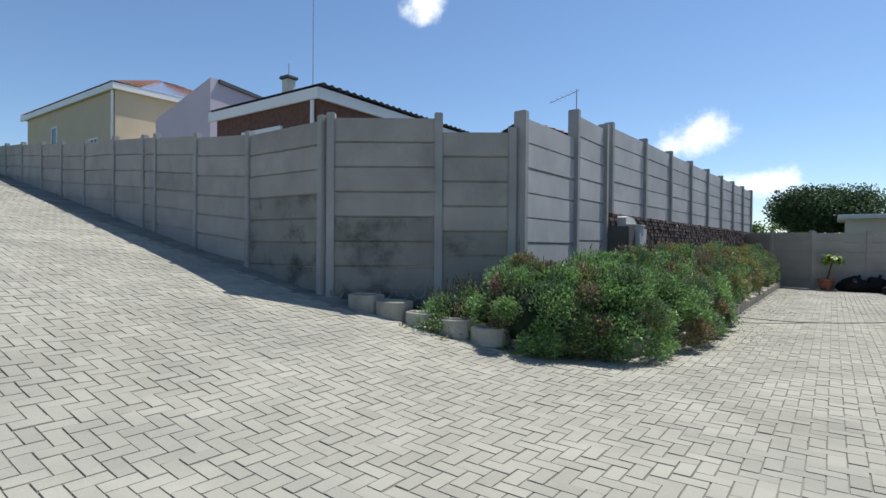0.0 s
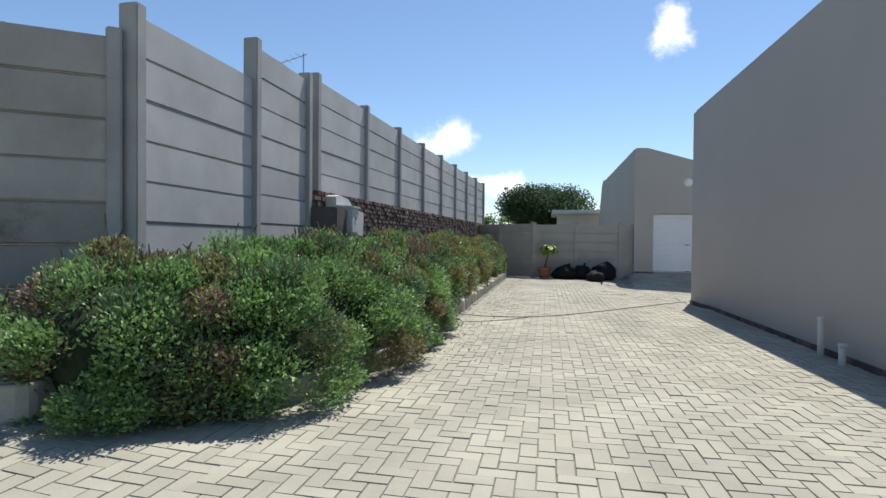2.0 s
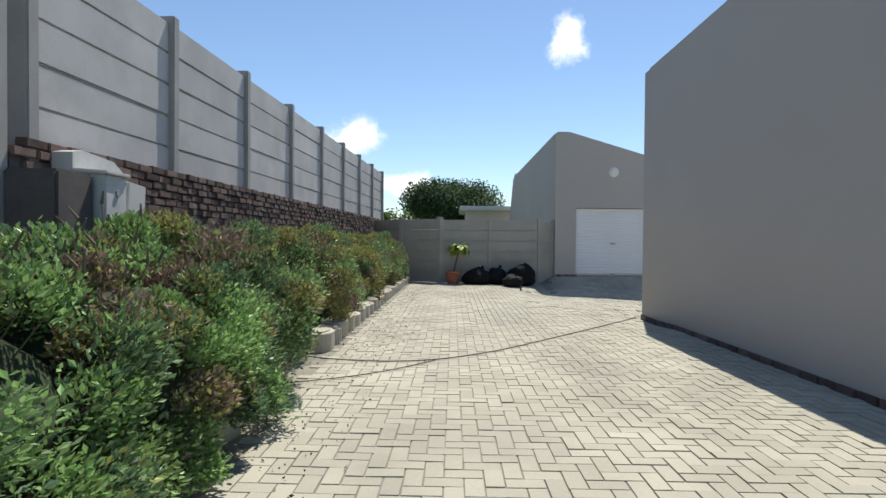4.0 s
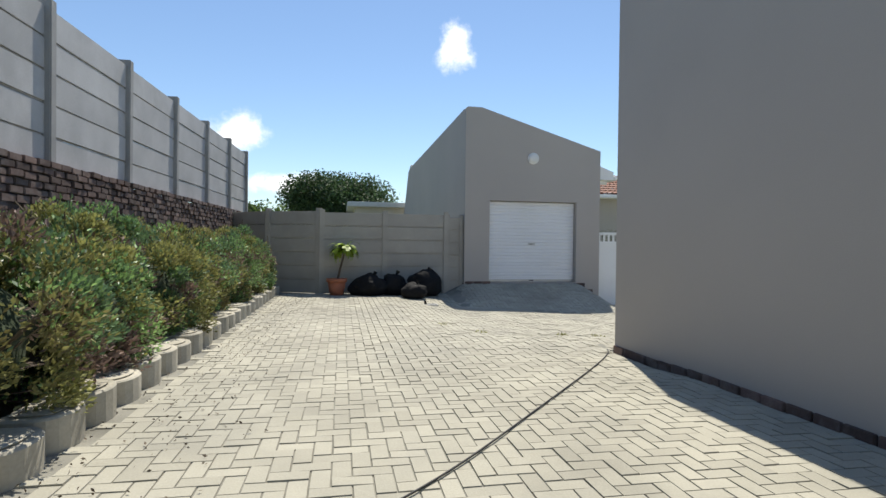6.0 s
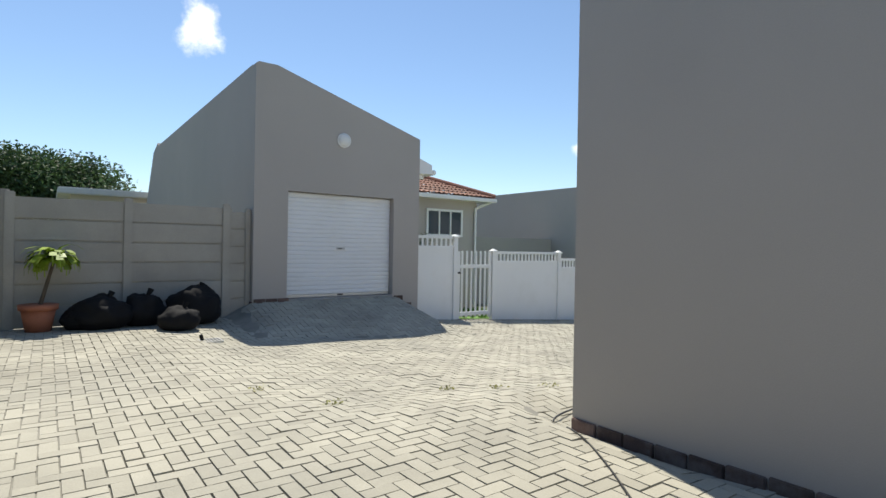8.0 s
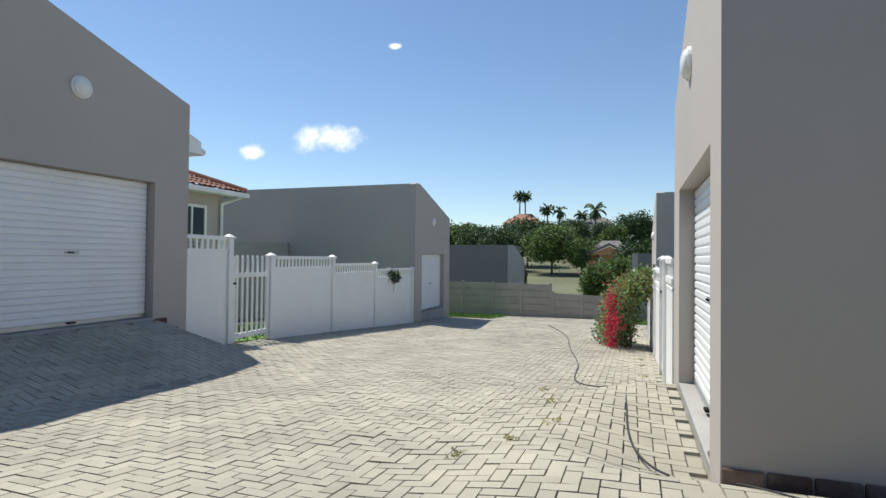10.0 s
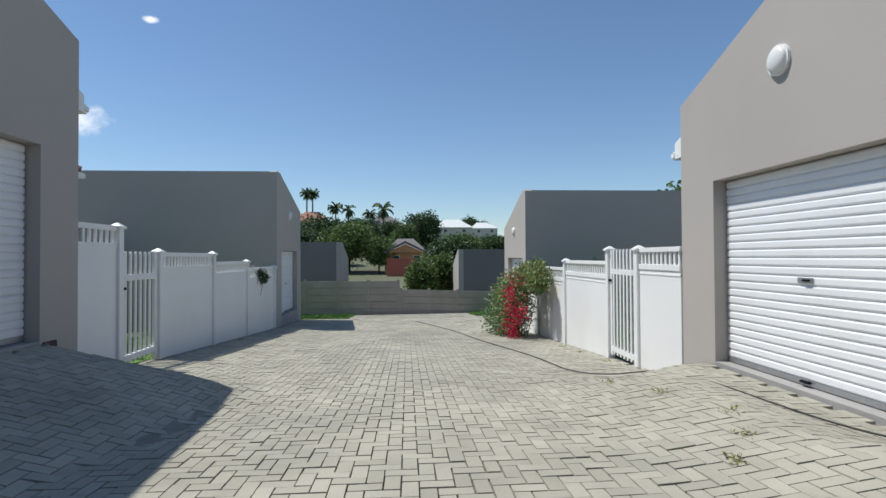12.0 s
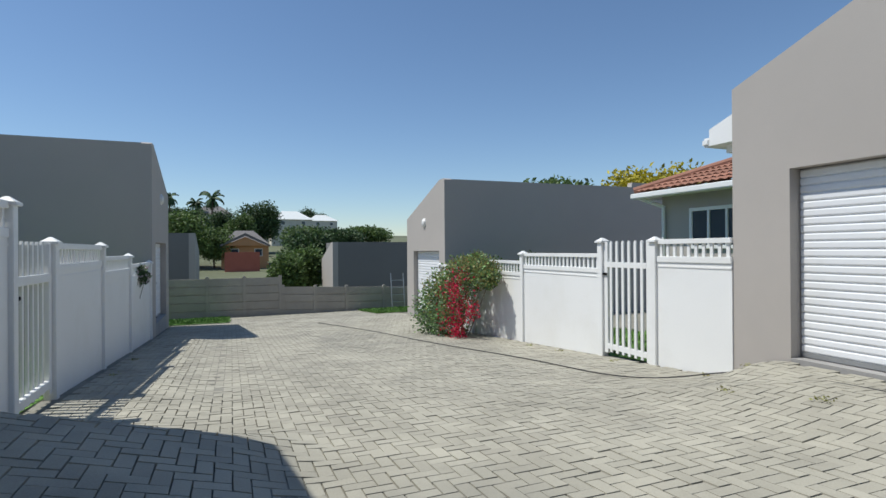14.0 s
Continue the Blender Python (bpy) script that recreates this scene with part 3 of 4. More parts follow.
def picket_line(y, xs, tops, group):
    t = thing("picket_fence", "white vinyl privacy fence with picket top, stepping down the lane", "fence", group)
    for i, (x, top) in enumerate(zip(xs, tops)):
        if i:
            pvc_post(x, y, g(x, y) - 0.3, top, t)
    for i in range(len(xs) - 1):
        xa, xb = xs[i] + (0.063 if i else 0.0), xs[i + 1] - 0.063
        tp = max(tops[i + 1], 0) if i else tops[1]
        if i == 1:
            pvc_gate(xa, xb, y, g((xa + xb) / 2, y) - 0.02, tops[2] - 0.06, "white vinyl picket gate, closed", "picket gates", y > 20)
        else:
            pvc_panel(xa, xb, y, g(xa, y) - 0.05, g(xb, y) - 0.05, tp, t)
    return t


picket_line(23.42, [6.8, 7.96, 9.22, 11.7, 14.1, 16.95], [1.38, 1.38, 1.04, 1.02, 0.84, 0.66], "picket fences")
picket_line(15.68, [6.9, 8.23, 9.45, 12.1, 14.6, 16.98], [1.04, 1.04, 1.05, 0.83, 0.66, 0.48], "picket fences")


# ---- houses ----
def window(x0, x1, y, z0, z1, face, parent, bars=2):
    """White framed window in a wall that looks along face in y."""
    lo, hi = (y, y + 0.05) if face > 0 else (y - 0.05, y)
    w = part("window", box(x0, x1, y - 0.02, y + 0.02, z0, z1), PANE, parent, "dark reflecting window pane")
    f = bmesh.new()
    for a, b, c, d in ((x0 - 0.05, x0 + 0.02, z0 - 0.05, z1 + 0.05), (x1 - 0.02, x1 + 0.05, z0 - 0.05, z1 + 0.05), (x0 + 0.02, x1 - 0.02, z0 - 0.05, z0 + 0.02), (x0 + 0.02, x1 - 0.02, z1 - 0.02, z1 + 0.05)):
        box(a, b, lo, hi, c, d, 0, f)
    for i in range(1, bars + 1):
        x = x0 + (x1 - x0) * i / (bars + 1)
        box(x - 0.025, x + 0.025, lo, hi, z0 + 0.02, z1 - 0.02, 0, f)
    part("frame", f, WHITE, w, "white window frame")
    return w


def tile_plane(a, b, c, d, parent, mat, courses, per):
    """Roof slope a-b along the eave, d-c along the ridge, laid with overlapping barrel tiles."""
    a, b, c, d = map(Vector, (a, b, c, d))
    nrm = (b - a).cross(d - a).normalized()
    if nrm.z < 0:
        nrm = -nrm
    vs, fs = [], []
    for i in range(courses):
        t0, t1 = i / courses, (i + 1.12) / courses
        for j in range(per * 2 + 1):
            u = j / (per * 2)
            wave = 0.035 * (j % 2)
            for t, up in ((t0, 0.05), (min(t1, 1), 0.015)):
                p = (a.lerp(b, u)).lerp(d.lerp(c, u), t)
                vs.append(tuple(p + nrm * (up + wave)))
        k = len(vs) - 2 * (per * 2 + 1)
        for j in range(per * 2):
            fs.append((k + 2 * j, k + 2 * j + 2, k + 2 * j + 3, k + 2 * j + 1))
    return tagged(raw("tiles", vs, fs, mat, parent, "overlapping barrel tiles"), kind="stuff")


def garden_house(y0, face, xr, eave, label):
    """The dwelling behind a garage: plaster wall, window, gutter and hipped tile roof. face: towards the lane."""
    t = thing("house", label, "house", "lane houses")
    x0 = 6.9
    lo, hi = sorted((y0, y0 - face * 6))
    part("wall", box(x0, xr, lo, hi, -1.4, eave - 0.05), PLASTER, t)
    window(9.25, 10.55, y0, eave - 1.2, eave - 0.45, face, t)
    e = y0 + face * 0.45
    part("gutter", box(x0, xr + 0.42, min(e, e + face * 0.1), max(e, e + face * 0.1), eave - 0.12, eave, 0.02), WHITE, t, "white gutter")
    part("soffit", box(x0, xr + 0.3, min(y0, e), max(y0, e), eave - 0.09, eave - 0.05), WHITE, t)
    part("gutter", box(xr + 0.32, xr + 0.42, min(e, y0 - face * 6), max(e, y0 - face * 6) - 0.001, eave - 0.12, eave, 0.02), WHITE, t, "white gutter")
    part("downpipe", rod((xr - 0.1, y0 + face * 0.07, -1.3), (xr - 0.1, y0 + face * 0.07, eave - 0.3), 0.04), WHITE, t, "white downpipe")
    part("downpipe_elbow", rod((xr - 0.1, y0 + face * 0.07, eave - 0.32), (xr + 0.2, e, eave - 0.12), 0.04), WHITE, t)
    rz = eave + 1.25
    ry = y0 - face * 2.8
    tile_plane((x0, e, eave), (xr + 0.4, e, eave), (xr - 2.6, ry, rz), (x0, ry, rz), t, ROOFT, 12, 26)
    tile_plane((xr + 0.4, e, eave), (xr + 0.4, y0 - face * 6, eave), (xr - 2.6, ry - face * 0.4, rz), (xr - 2.6, ry, rz), t, ROOFT, 12, 26)
    part("ridge", rod((xr + 0.4, e, eave + 0.06), (xr - 2.6, ry, rz + 0.06), 0.09), ROOFT, t, "rounded hip tiles")
    return t


garden_house(26.5, -1, 11.2, 2.66, "cream house with terracotta tile roof behind picket fence")
garden_house(12.5, 1, 11.4, 2.12, "cream house with brown-red tile roof behind picket fence")


def eave_end(x, y, z, face):
    t = thing("gutter_end", "white barge board and gutter end beside the garage", "gutter", "gutter ends")
    part("board", prism([(x, z - 0.3), (x + 0.5, z - 0.3), (x + 0.5, z - 0.08), (x, z + 0.1)], "y", min(y, y - face * 1.2), max(y, y - face * 1.2)), WHITE, t)
    part("gutter", box(x + 0.5, x + 0.64, min(y, y - face * 1.2), max(y, y - face * 1.2), z - 0.3, z - 0.18, 0.03), WHITE, t)
    part("bracket", box(x, x + 0.4, min(y - face * 0.2, y - face * 0.3), max(y - face * 0.2, y - face * 0.3), z - 0.4, z - 0.3), WHITE, t)


eave_end(6.8, 23.5, 3.1, -1)
eave_end(6.91, 15.5, 2.56, 1)

# houses on the hill behind the street fence
t = thing("house", "brown facebrick house with white fascia and tiled roof", "house", "hill houses")
part("wall", box(-14.4, -10.08, 8.52, 16, 0.8, 4.75), FACEBRICK, t)
part("fascia", box(-14.7, -9.98, 8.42, 8.5, 4.68, 4.95, 0.01), WHITE, t, "white fascia board")
part("fascia", prism([(8.5, 4.68), (16, 4.6), (16, 4.87), (8.5, 4.95)], "x", -10.06, -9.98), WHITE, t, "white fascia board")
rv, rf = [], []
for j in range(61):
    for i in range(2):
        rv.append((-14.8 + 4.95 * i, 8.4 + j * 0.125, 5.0 + 0.05 * (j % 2) - 0.01 * j * 0.125))
for j in range(60):
    rf.append((2 * j, 2 * j + 1, 2 * j + 3, 2 * j + 2))
raw("roof", rv, rf, ROOFD, t, "dark corrugated tile roof")
part("downpipe", rod((-10.2, 8.45, 1), (-10.2, 8.45, 4.66), 0.05), WHITE, t, "white downpipe")
part("sill", box(-13.1, -11.4, 8.44, 8.53, 4.05, 4.2, 0.01), WHITE, t, "white window head")
window(-13.0, -11.5, 8.52, 2.9, 4.0, -1, t)
part("window_head", box(-10.1, -9.99, 9.4, 10.6, 3.95, 4.12, 0.01), WHITE, t)
dish = bmesh.new()
bmesh.ops.create_uvsphere(dish, u_segments=20, v_segments=10, radius=0.3)
for v in dish.verts:
    v.co.x *= 0.25
part("satellite_dish", place(dish, pose(-9.85, 10.2, 4.05)), CREAM, t, "cream satellite dish", True)
part("chimney", box(-13.68, -13.38, 10.2, 10.5, 4.6, 6.2, 0.02), CREAM, t, "grey plaster chimney")
part("chimney_cap", box(-13.74, -13.32, 10.14, 10.56, 6.2, 6.29, 0.02), ROOFD, t)
part("rod", rod((-13.53, 10.35, 6.29), (-13.53, 10.35, 6.7), 0.015), METAL, t)

t = thing("house", "lilac plastered house with sloping parapet", "house", "hill houses")
part("wall", prism([(-22.9, 1), (-18.8, 1), (-18.8, 7.35), (-22.9, 6.3)], "y", 10.9, 11.2), LILAC, t)
part("wall", prism([(11.2, 1), (18, 1), (18, 6.4), (11.2, 7.3)], "x", -19.1, -18.8), LILAC, t)
part("roof", prism([(11.22, 7.2), (18.5, 6.3), (18.5, 6.42), (11.22, 7.34)], "x", -18.95, -18.7), ROOFD, t)
window(-21.6, -20.0, 10.9, 3.3, 4.5, -1, t)

t = thing("house", "beige two-storey house with hipped red tile roof", "house", "hill houses")
part("wall", box(-40, -28.1, 11.5, 20, 2, 8.6), BEIGE, t)
part("fascia", box(-40.6, -27.9, 11.3, 11.4, 8.55, 8.85), WHITE, t)
part("fascia", box(-28.0, -27.9, 11.4, 20, 8.55, 8.85), WHITE, t)
part("soffit", box(-40.5, -28.0, 11.4, 20, 8.6, 8.66), CREAM, t)
tile_plane((-40.6, 11.3, 8.85), (-27.9, 11.3, 8.85), (-32, 15.5, 10.6), (-36, 15.5, 10.6), t, ROOFT, 14, 40)
tile_plane((-27.9, 11.3, 8.85), (-27.9, 20, 8.85), (-32, 16.2, 10.6), (-32, 15.5, 10.6), t, ROOFT, 14, 30)
part("downpipe", rod((-28.2, 11.4, 2), (-28.2, 11.4, 8.5), 0.06), WHITE, t)
window(-31.2, -30.0, 11.5, 4.8, 6.4, -1, t)
window(-36.0, -35.3, 11.5, 5.6, 7.6, -1, t, 0)
part("lean_to", box(-28.4, -25.5, 11.9, 16, 2, 6.0), BEIGE, t)

for x, y, z0, z1, lab in ((-14.6, 12.2, 2.0, 9.7, "thin tall aerial pole"),):
    p = thing("aerial_pole", lab + " beside the brick house", "aerial", at=(x, y, z0))
    part("pole", rod((0, 0, 0), (0, 0, z1 - z0), 0.025, 0.015), METAL, p)
    part("tip", rod((0, 0, z1 - z0), (0, 0, z1 - z0 + 0.1), 0.035), METAL, p)
p = thing("tv_aerial", "small rooftop television aerial on a mast", "aerial", at=(-7.2, 17.5, 2.6))
part("mast", rod((0, 0, 0), (0, 0, 4.0), 0.02), METAL, p)
part("boom", rod((-0.9, -0.2, 3.6), (0.1, 0, 3.95), 0.012), METAL, p)
for i in range(5):
    part("element", rod((-0.8 + 0.18 * i, -0.35, 3.64 + 0.06 * i), (-0.8 + 0.18 * i, 0.1, 3.64 + 0.06 * i), 0.006), METAL, p)
t = thing("house", "brick house with red tile roof behind the fence", "house", "hill houses")
part("wall", box(-12, -6.6, 18, 24, 0.8, 4.6), FACEBRICK, t)
tile_plane((-6.3, 17.8, 4.6), (-6.3, 24, 4.6), (-9.5, 24, 5.9), (-9.5, 17.8, 5.9), t, ROOFT, 10, 20)
tile_plane((-12.3, 17.8, 4.6), (-12.3, 24, 4.6), (-9.5, 24, 5.9), (-9.5, 17.8, 5.9), t, ROOFT, 10, 20)
part("gable", prism([(-12, 4.6), (-6.6, 4.6), (-9.5, 5.85)], "y", 18, 18.2), FACEBRICK, t)


def gable_house(x, y, w, d, h, z, roof, wall, label, ridge=1.6, along="x"):
    t = thing("house", label, "house", "far houses", (x, y, z))
    part("wall", box(-w / 2, w / 2, -d / 2, d / 2, -4, h), wall, t)
    if along == "x":
        o = [(-d / 2 - 0.4, h - 0.1), (0, h + ridge), (d / 2 + 0.4, h - 0.1), (d / 2 + 0.4, h + 0.05), (0, h + ridge + 0.18), (-d / 2 - 0.4, h + 0.05)]
        part("roof", prism(o, "x", -w / 2 - 0.4, w / 2 + 0.4), roof, t)
        part("gable", prism([(-d / 2, h), (d / 2, h), (0, h + ridge)], "x", -w / 2, -w / 2 + 0.2), wall, t)
    else:
        o = [(-w / 2 - 0.4, h), (w / 2 + 0.4, h), (w / 6, h + ridge), (-w / 6, h + ridge)]
        b = bmesh.new()
        lo = [b.verts.new(p) for p in ((-w / 2 - 0.4, -d / 2 - 0.4, h), (w / 2 + 0.4, -d / 2 - 0.4, h), (w / 2 + 0.4, d / 2 + 0.4, h), (-w / 2 - 0.4, d / 2 + 0.4, h))]
        hi = [b.verts.new(p) for p in ((0, -d / 5, h + ridge), (0, d / 5, h + ridge))]
        b.faces.new(lo[::-1])
        b.faces.new((lo[0], lo[1], hi[0]))
        b.faces.new((lo[2], lo[3], hi[1]))
        b.faces.new((lo[1], lo[2], hi[1], hi[0]))
        b.faces.new((lo[3], lo[0], hi[0], hi[1]))
        part("roof", b, roof, t)
    for s in (-0.28, 0.22):
        v = part("window", box(-w / 2 - 0.03, -w / 2 + 0.05, s * d - 0.5, s * d + 0.5, h - 1.5, h - 0.5), PANE, t)
        f = bmesh.new()
        for a, b2, c, e in ((-0.56, -0.48, -1.56, -0.44), (0.48, 0.56, -1.56, -0.44), (-0.48, 0.48, -0.52, -0.44), (-0.48, 0.48, -1.56, -1.48)):
            box(-w / 2 - 0.06, -w / 2 - 0.031, s * d + a, s * d + b2, h + c, h + e, 0, f)
        part("frame", f, WHITE, v)
    return t


t = gable_house(92, 19.6, 10.5, 6.6, 1.6, 0.1, ROOFG, ORANGE, "orange and red house with grey hipped roof among trees", 2.4, "y")
part("gable", prism([(-2.9, 1.6), (2.9, 1.6), (0, 2.9)], "x", -6.0, -5.7), ORANGE, t)
part("verge", prism([(-3.4, 1.45), (0, 3.05), (3.4, 1.45), (3.4, 1.75), (0, 3.45), (-3.4, 1.75)], "x", -6.3, -5.65), ROOFG, t, "grey roof verge")
o = thing("garden_wall", "red painted low wall before orange house", "wall")
part("body", box(82, 82.5, 17.8, 22.4, -5.5, 0.75, 0.02), REDW, o)
gable_house(174, 49.5, 14, 11, 8.6, 3.5, ROOFT, CREAM, "far house with red hipped roof on the slope", 3.5, "y")
gable_house(171, 26.5, 14, 10, 8.0, 3.4, ROOFG, CREAM, "far grey-roofed house between trees", 2.6, "y")
gable_house(165, 5.6, 14, 11, 6.9, 2.8, ROOFW, CREAM, "far white house with pale hipped roof", 2.8, "y")
gable_house(178, 13.0, 12, 6, 7.4, 3.4, ROOFD, CREAM, "far dark-roofed house on the slope", 1.8, "y")
gable_house(192, -7.5, 14, 9, 7.0, 3.9, ROOFW, CREAM, "far pale-roofed house on the slope", 2.4, "y")
for x0, y0, y1, zt, c in ((33, 23.6, 28.0, 1.85, 1), (32.5, 11.6, 15.9, 1.36, -1)):
    t = thing("garage_block", "taupe garage block below the lane end fence", "garage", "lower garages")
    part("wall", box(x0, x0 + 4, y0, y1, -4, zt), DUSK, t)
    if c > 0:
        part("front", prism([(x0, -4), (x0 + 4, -4), (x0 + 4, zt - 1), (x0 + 0.4, zt), (x0, zt)], "y", y0 - 0.3, y0), PLASTER, t)
    else:
        part("front", prism([(x0, -4), (x0 + 4, -4), (x0 + 4, zt - 1), (x0 + 0.4, zt), (x0, zt)], "y", y1, y1 + 0.3), PLASTER, t)
# buildings beyond the drive end and to the right of the lane opening
t = thing("outbuilding", "low pale flat-roofed building beyond the drive fence", "building")
part("wall", box(0.6, 6, 38, 44, -1, 2.85), CREAM, t)
part("roof", box(0.2, 6.3, 37.6, 44.3, 2.85, 3.1, 0.03), ROOFW, t)


# ---- plants ----
def leaves(points, size, name, mat, parent, seed, label="", long=1.6, droop=0.0, aim=None):
    """Small folded leaves, one at each point, turned at random."""
    r = np.random.RandomState(seed)
    n = len(points)
    d = r.normal(size=(n, 3))
    d[:, 2] = d[:, 2] * 0.6 + 0.25 - droop
    if aim is not None:
        d = d * 0.75 + aim
    d /= np.linalg.norm(d, axis=1)[:, None]
    s = np.cross(d, r.normal(size=(n, 3)))
    s /= np.linalg.norm(s, axis=1)[:, None]
    z = np.cross(d, s)
    k = size * r.uniform(0.6, 1.3, (n, 1))
    p = np.asarray(points)
    v = np.stack([p, p + d * k * long * 0.5 + s * k * 0.42 + z * k * 0.12, p + d * k * long, p + d * k * long * 0.5 - s * k * 0.42 + z * k * 0.12], 1).reshape(-1, 3)
    me = bpy.data.meshes.new(name)
    me.vertices.add(4 * n)
    me.vertices.foreach_set("co", v.ravel())
    me.loops.add(4 * n)
    me.loops.foreach_set("vertex_index", np.arange(4 * n))
    me.polygons.add(n)
    me.polygons.foreach_set("loop_start", np.arange(n) * 4)
    me.update(calc_edges=True)
    me.polygons.foreach_set("use_smooth", np.zeros(n, dtype=bool))
    me.materials.append(mat)
    ob = new(name, me)
    ob.parent = parent
    if label:
        ob["label"] = label
    return ob


def mound(n, size, seed, lumps=9, low=0.0):
    """Points through a lumpy rounded body of half-axes size, thicker near its skin."""
    r = np.random.RandomState(seed)
    out = []
    c = r.uniform(-1, 1, (lumps, 3)) * np.array([0.55, 0.6, 0.5])
    c[:, 2] = np.abs(c[:, 2]) * 0.9
    c[::3, 2] -= low
    rad = r.uniform(0.42, 0.62, lumps)
    per = n // lumps + 1
    for q, a in zip(c, rad):
        d = r.normal(size=(per, 3))
        d /= np.linalg.norm(d, axis=1)[:, None]
        out.append(q + d * a * np.clip(r.normal(0.9, 0.16, (per, 1)), 0.3, 1.12))
    p = np.concatenate(out) * np.array(size)
    return p


def stems(points, base, parent, r, mat, seed, n=24, name="stem"):
    b = bmesh.new()
    rr = np.random.RandomState(seed)
    for i in rr.choice(len(points), n):
        q = points[i]
        rod((base[0] + 0.3 * q[0], base[1] + 0.3 * q[1], base[2]), tuple(q), r, r * 0.4, 5, b)
    return tagged(part(name, b, mat, parent), kind="stuff")


# bed soil and retaining blocks
sv, sf = [], []
ny = 40
for j in range(ny + 1):
    y = 5.6 + (24.6 - 5.6) * j / ny
    for i, f in enumerate((0, 0.33, 0.66, 1)):
        x = (-3.5 if y > 7 else -5.2) * (1 - f) + (edge_x(y) - 0.22 if y > 7 else -2.3) * f
        sv.append((x, y, 0.34 - 0.14 * f + 0.03 * math.sin(j * 1.9 + i)))
for j in range(ny):
    for i in range(3):
        k = j * 4 + i
        sf.append((k, k + 1, k + 5, k + 4))
bed = tagged(raw("soil_bed", sv, sf, SOIL, smooth=True), "dark garden soil in the raised bed", "soil", kind="structure")


def curb_block():
    b = bmesh.new()
    o = []
    for i in range(9):
        a = math.pi * (i / 8)
        o.append((0.22 * math.cos(a), 0.06 + 0.13 * math.sin(a)))
    o += [(-0.22, -0.14), (0.22, -0.14)]
    prism(o, "z", -0.35, 0.19, b)
    i = [(x * 0.78, y * 0.7 + 0.01) for x, y in o]
    prism(i, "z", 0.19, 0.2, b)
    bmesh.ops.bevel(b, geom=[e for e in b.edges if abs(e.verts[0].co.z - 0.19) < 1e-4 and abs(e.verts[1].co.z - 0.19) < 1e-4 and e.calc_length() > 0.03], offset=0.012, segments=1, affect="EDGES")
    return b


cb = link("retaining_block", curb_block(), CURBM)
tagged(cb, "round-fronted pale concrete retaining block edging the bed", "retaining block", "bed edging")
spots = [(-5.15 + 0.46 * i, 5.12 + 0.06 * i, 8) for i in range(5)] + [(-2.85, 5.52, 10), (-2.42, 5.7, 25), (-2.08, 5.98, 45), (-1.8, 6.35, 60), (-1.66, 6.78, 75)]
y = 7.2
while y < 23.6:
    spots.append((edge_x(y) - 0.08, y, 90))
    y += 0.46
for i, (x, y, a) in enumerate(spots):
    if i > 4 and y < 12:
        x, y = x - 0.2, y + (0.2 if y < 6.5 else 0)
    m = pose(x, y, g(x, y) + 0.02 * math.sin(i * 2.2), 0, 0, a - 180 if a < 30 else a - 180)
    if i == 0:
        cb.matrix_world = m
    else:
        copy_thing(cb, m)

# hedge of shrubs in the bed
HEDGE = [(-3.95, 5.6, 0.42, 0.4, 0.5, 0), (-3.0, 6.0, 0.8, 0.72, 1.0, 0), (-2.42, 6.7, 0.86, 0.9, 1.04, 0), (-2.27, 7.8, 0.94, 1.0, 1.08, 0), (-2.12, 9.1, 0.9, 1.0, 1.05, 0),
         (-2.3, 10.4, 0.88, 0.95, 1.08, 1), (-2.5, 11.8, 0.85, 0.98, 1.04, 0), (-2.5, 13.2, 0.84, 0.98, 1.1, 1), (-2.5, 14.7, 0.82, 0.98, 1.08, 1), (-2.46, 16.3, 0.8, 1.0, 1.06, 0),
         (-2.44, 17.9, 0.78, 0.98, 1.08, 1), (-2.4, 19.4, 0.76, 0.96, 1.06, 0), (-2.4, 20.9, 0.76, 0.95, 1.08, 1), (-2.33, 22.3, 0.74, 0.84, 1.08, 0)]


def clumped(n, axes, seed, lowest, undercut):
    """Leaf points in tufts over a lumpy dome, the way each leaf points, and the number of its tuft."""
    r = np.random.RandomState(seed)
    tufts = max(30, int(95 * axes[0] * axes[1]))
    d = r.normal(size=(tufts * 3, 3))
    d /= np.linalg.norm(d, axis=1)[:, None]
    d = d[d[:, 2] > lowest][:tufts]
    tufts = len(d)
    swell = 0.88 + 0.1 * np.sin(d[:, 0] * 5 + seed) * np.cos(d[:, 1] * 4 + 2 * seed) + r.normal(0, 0.05, tufts)
    c = d * swell[:, None] * np.array(axes)
    low = np.clip(1 - (c[:, 2] + 0.1) / (0.55 * axes[2]), 0, 1)
    c[:, :2] *= (1 - undercut * low)[:, None]
    rad = r.uniform(0.11, 0.23, tufts)
    which = r.randint(0, tufts, n)
    q = r.normal(size=(n, 3))
    q /= np.linalg.norm(q, axis=1)[:, None]
    out = d[which]
    q = np.where((q * out).sum(1)[:, None] < -0.35, -q, q)
    reach = np.clip(r.normal(0.85, 0.22, (n, 1)), 0.2, 1.25)
    p = c[which] + q * reach * rad[which][:, None] * np.array([1, 1, 0.85])
    return p, out * 0.55 + q * 0.5 + np.array([0, 0, 0.3]), which


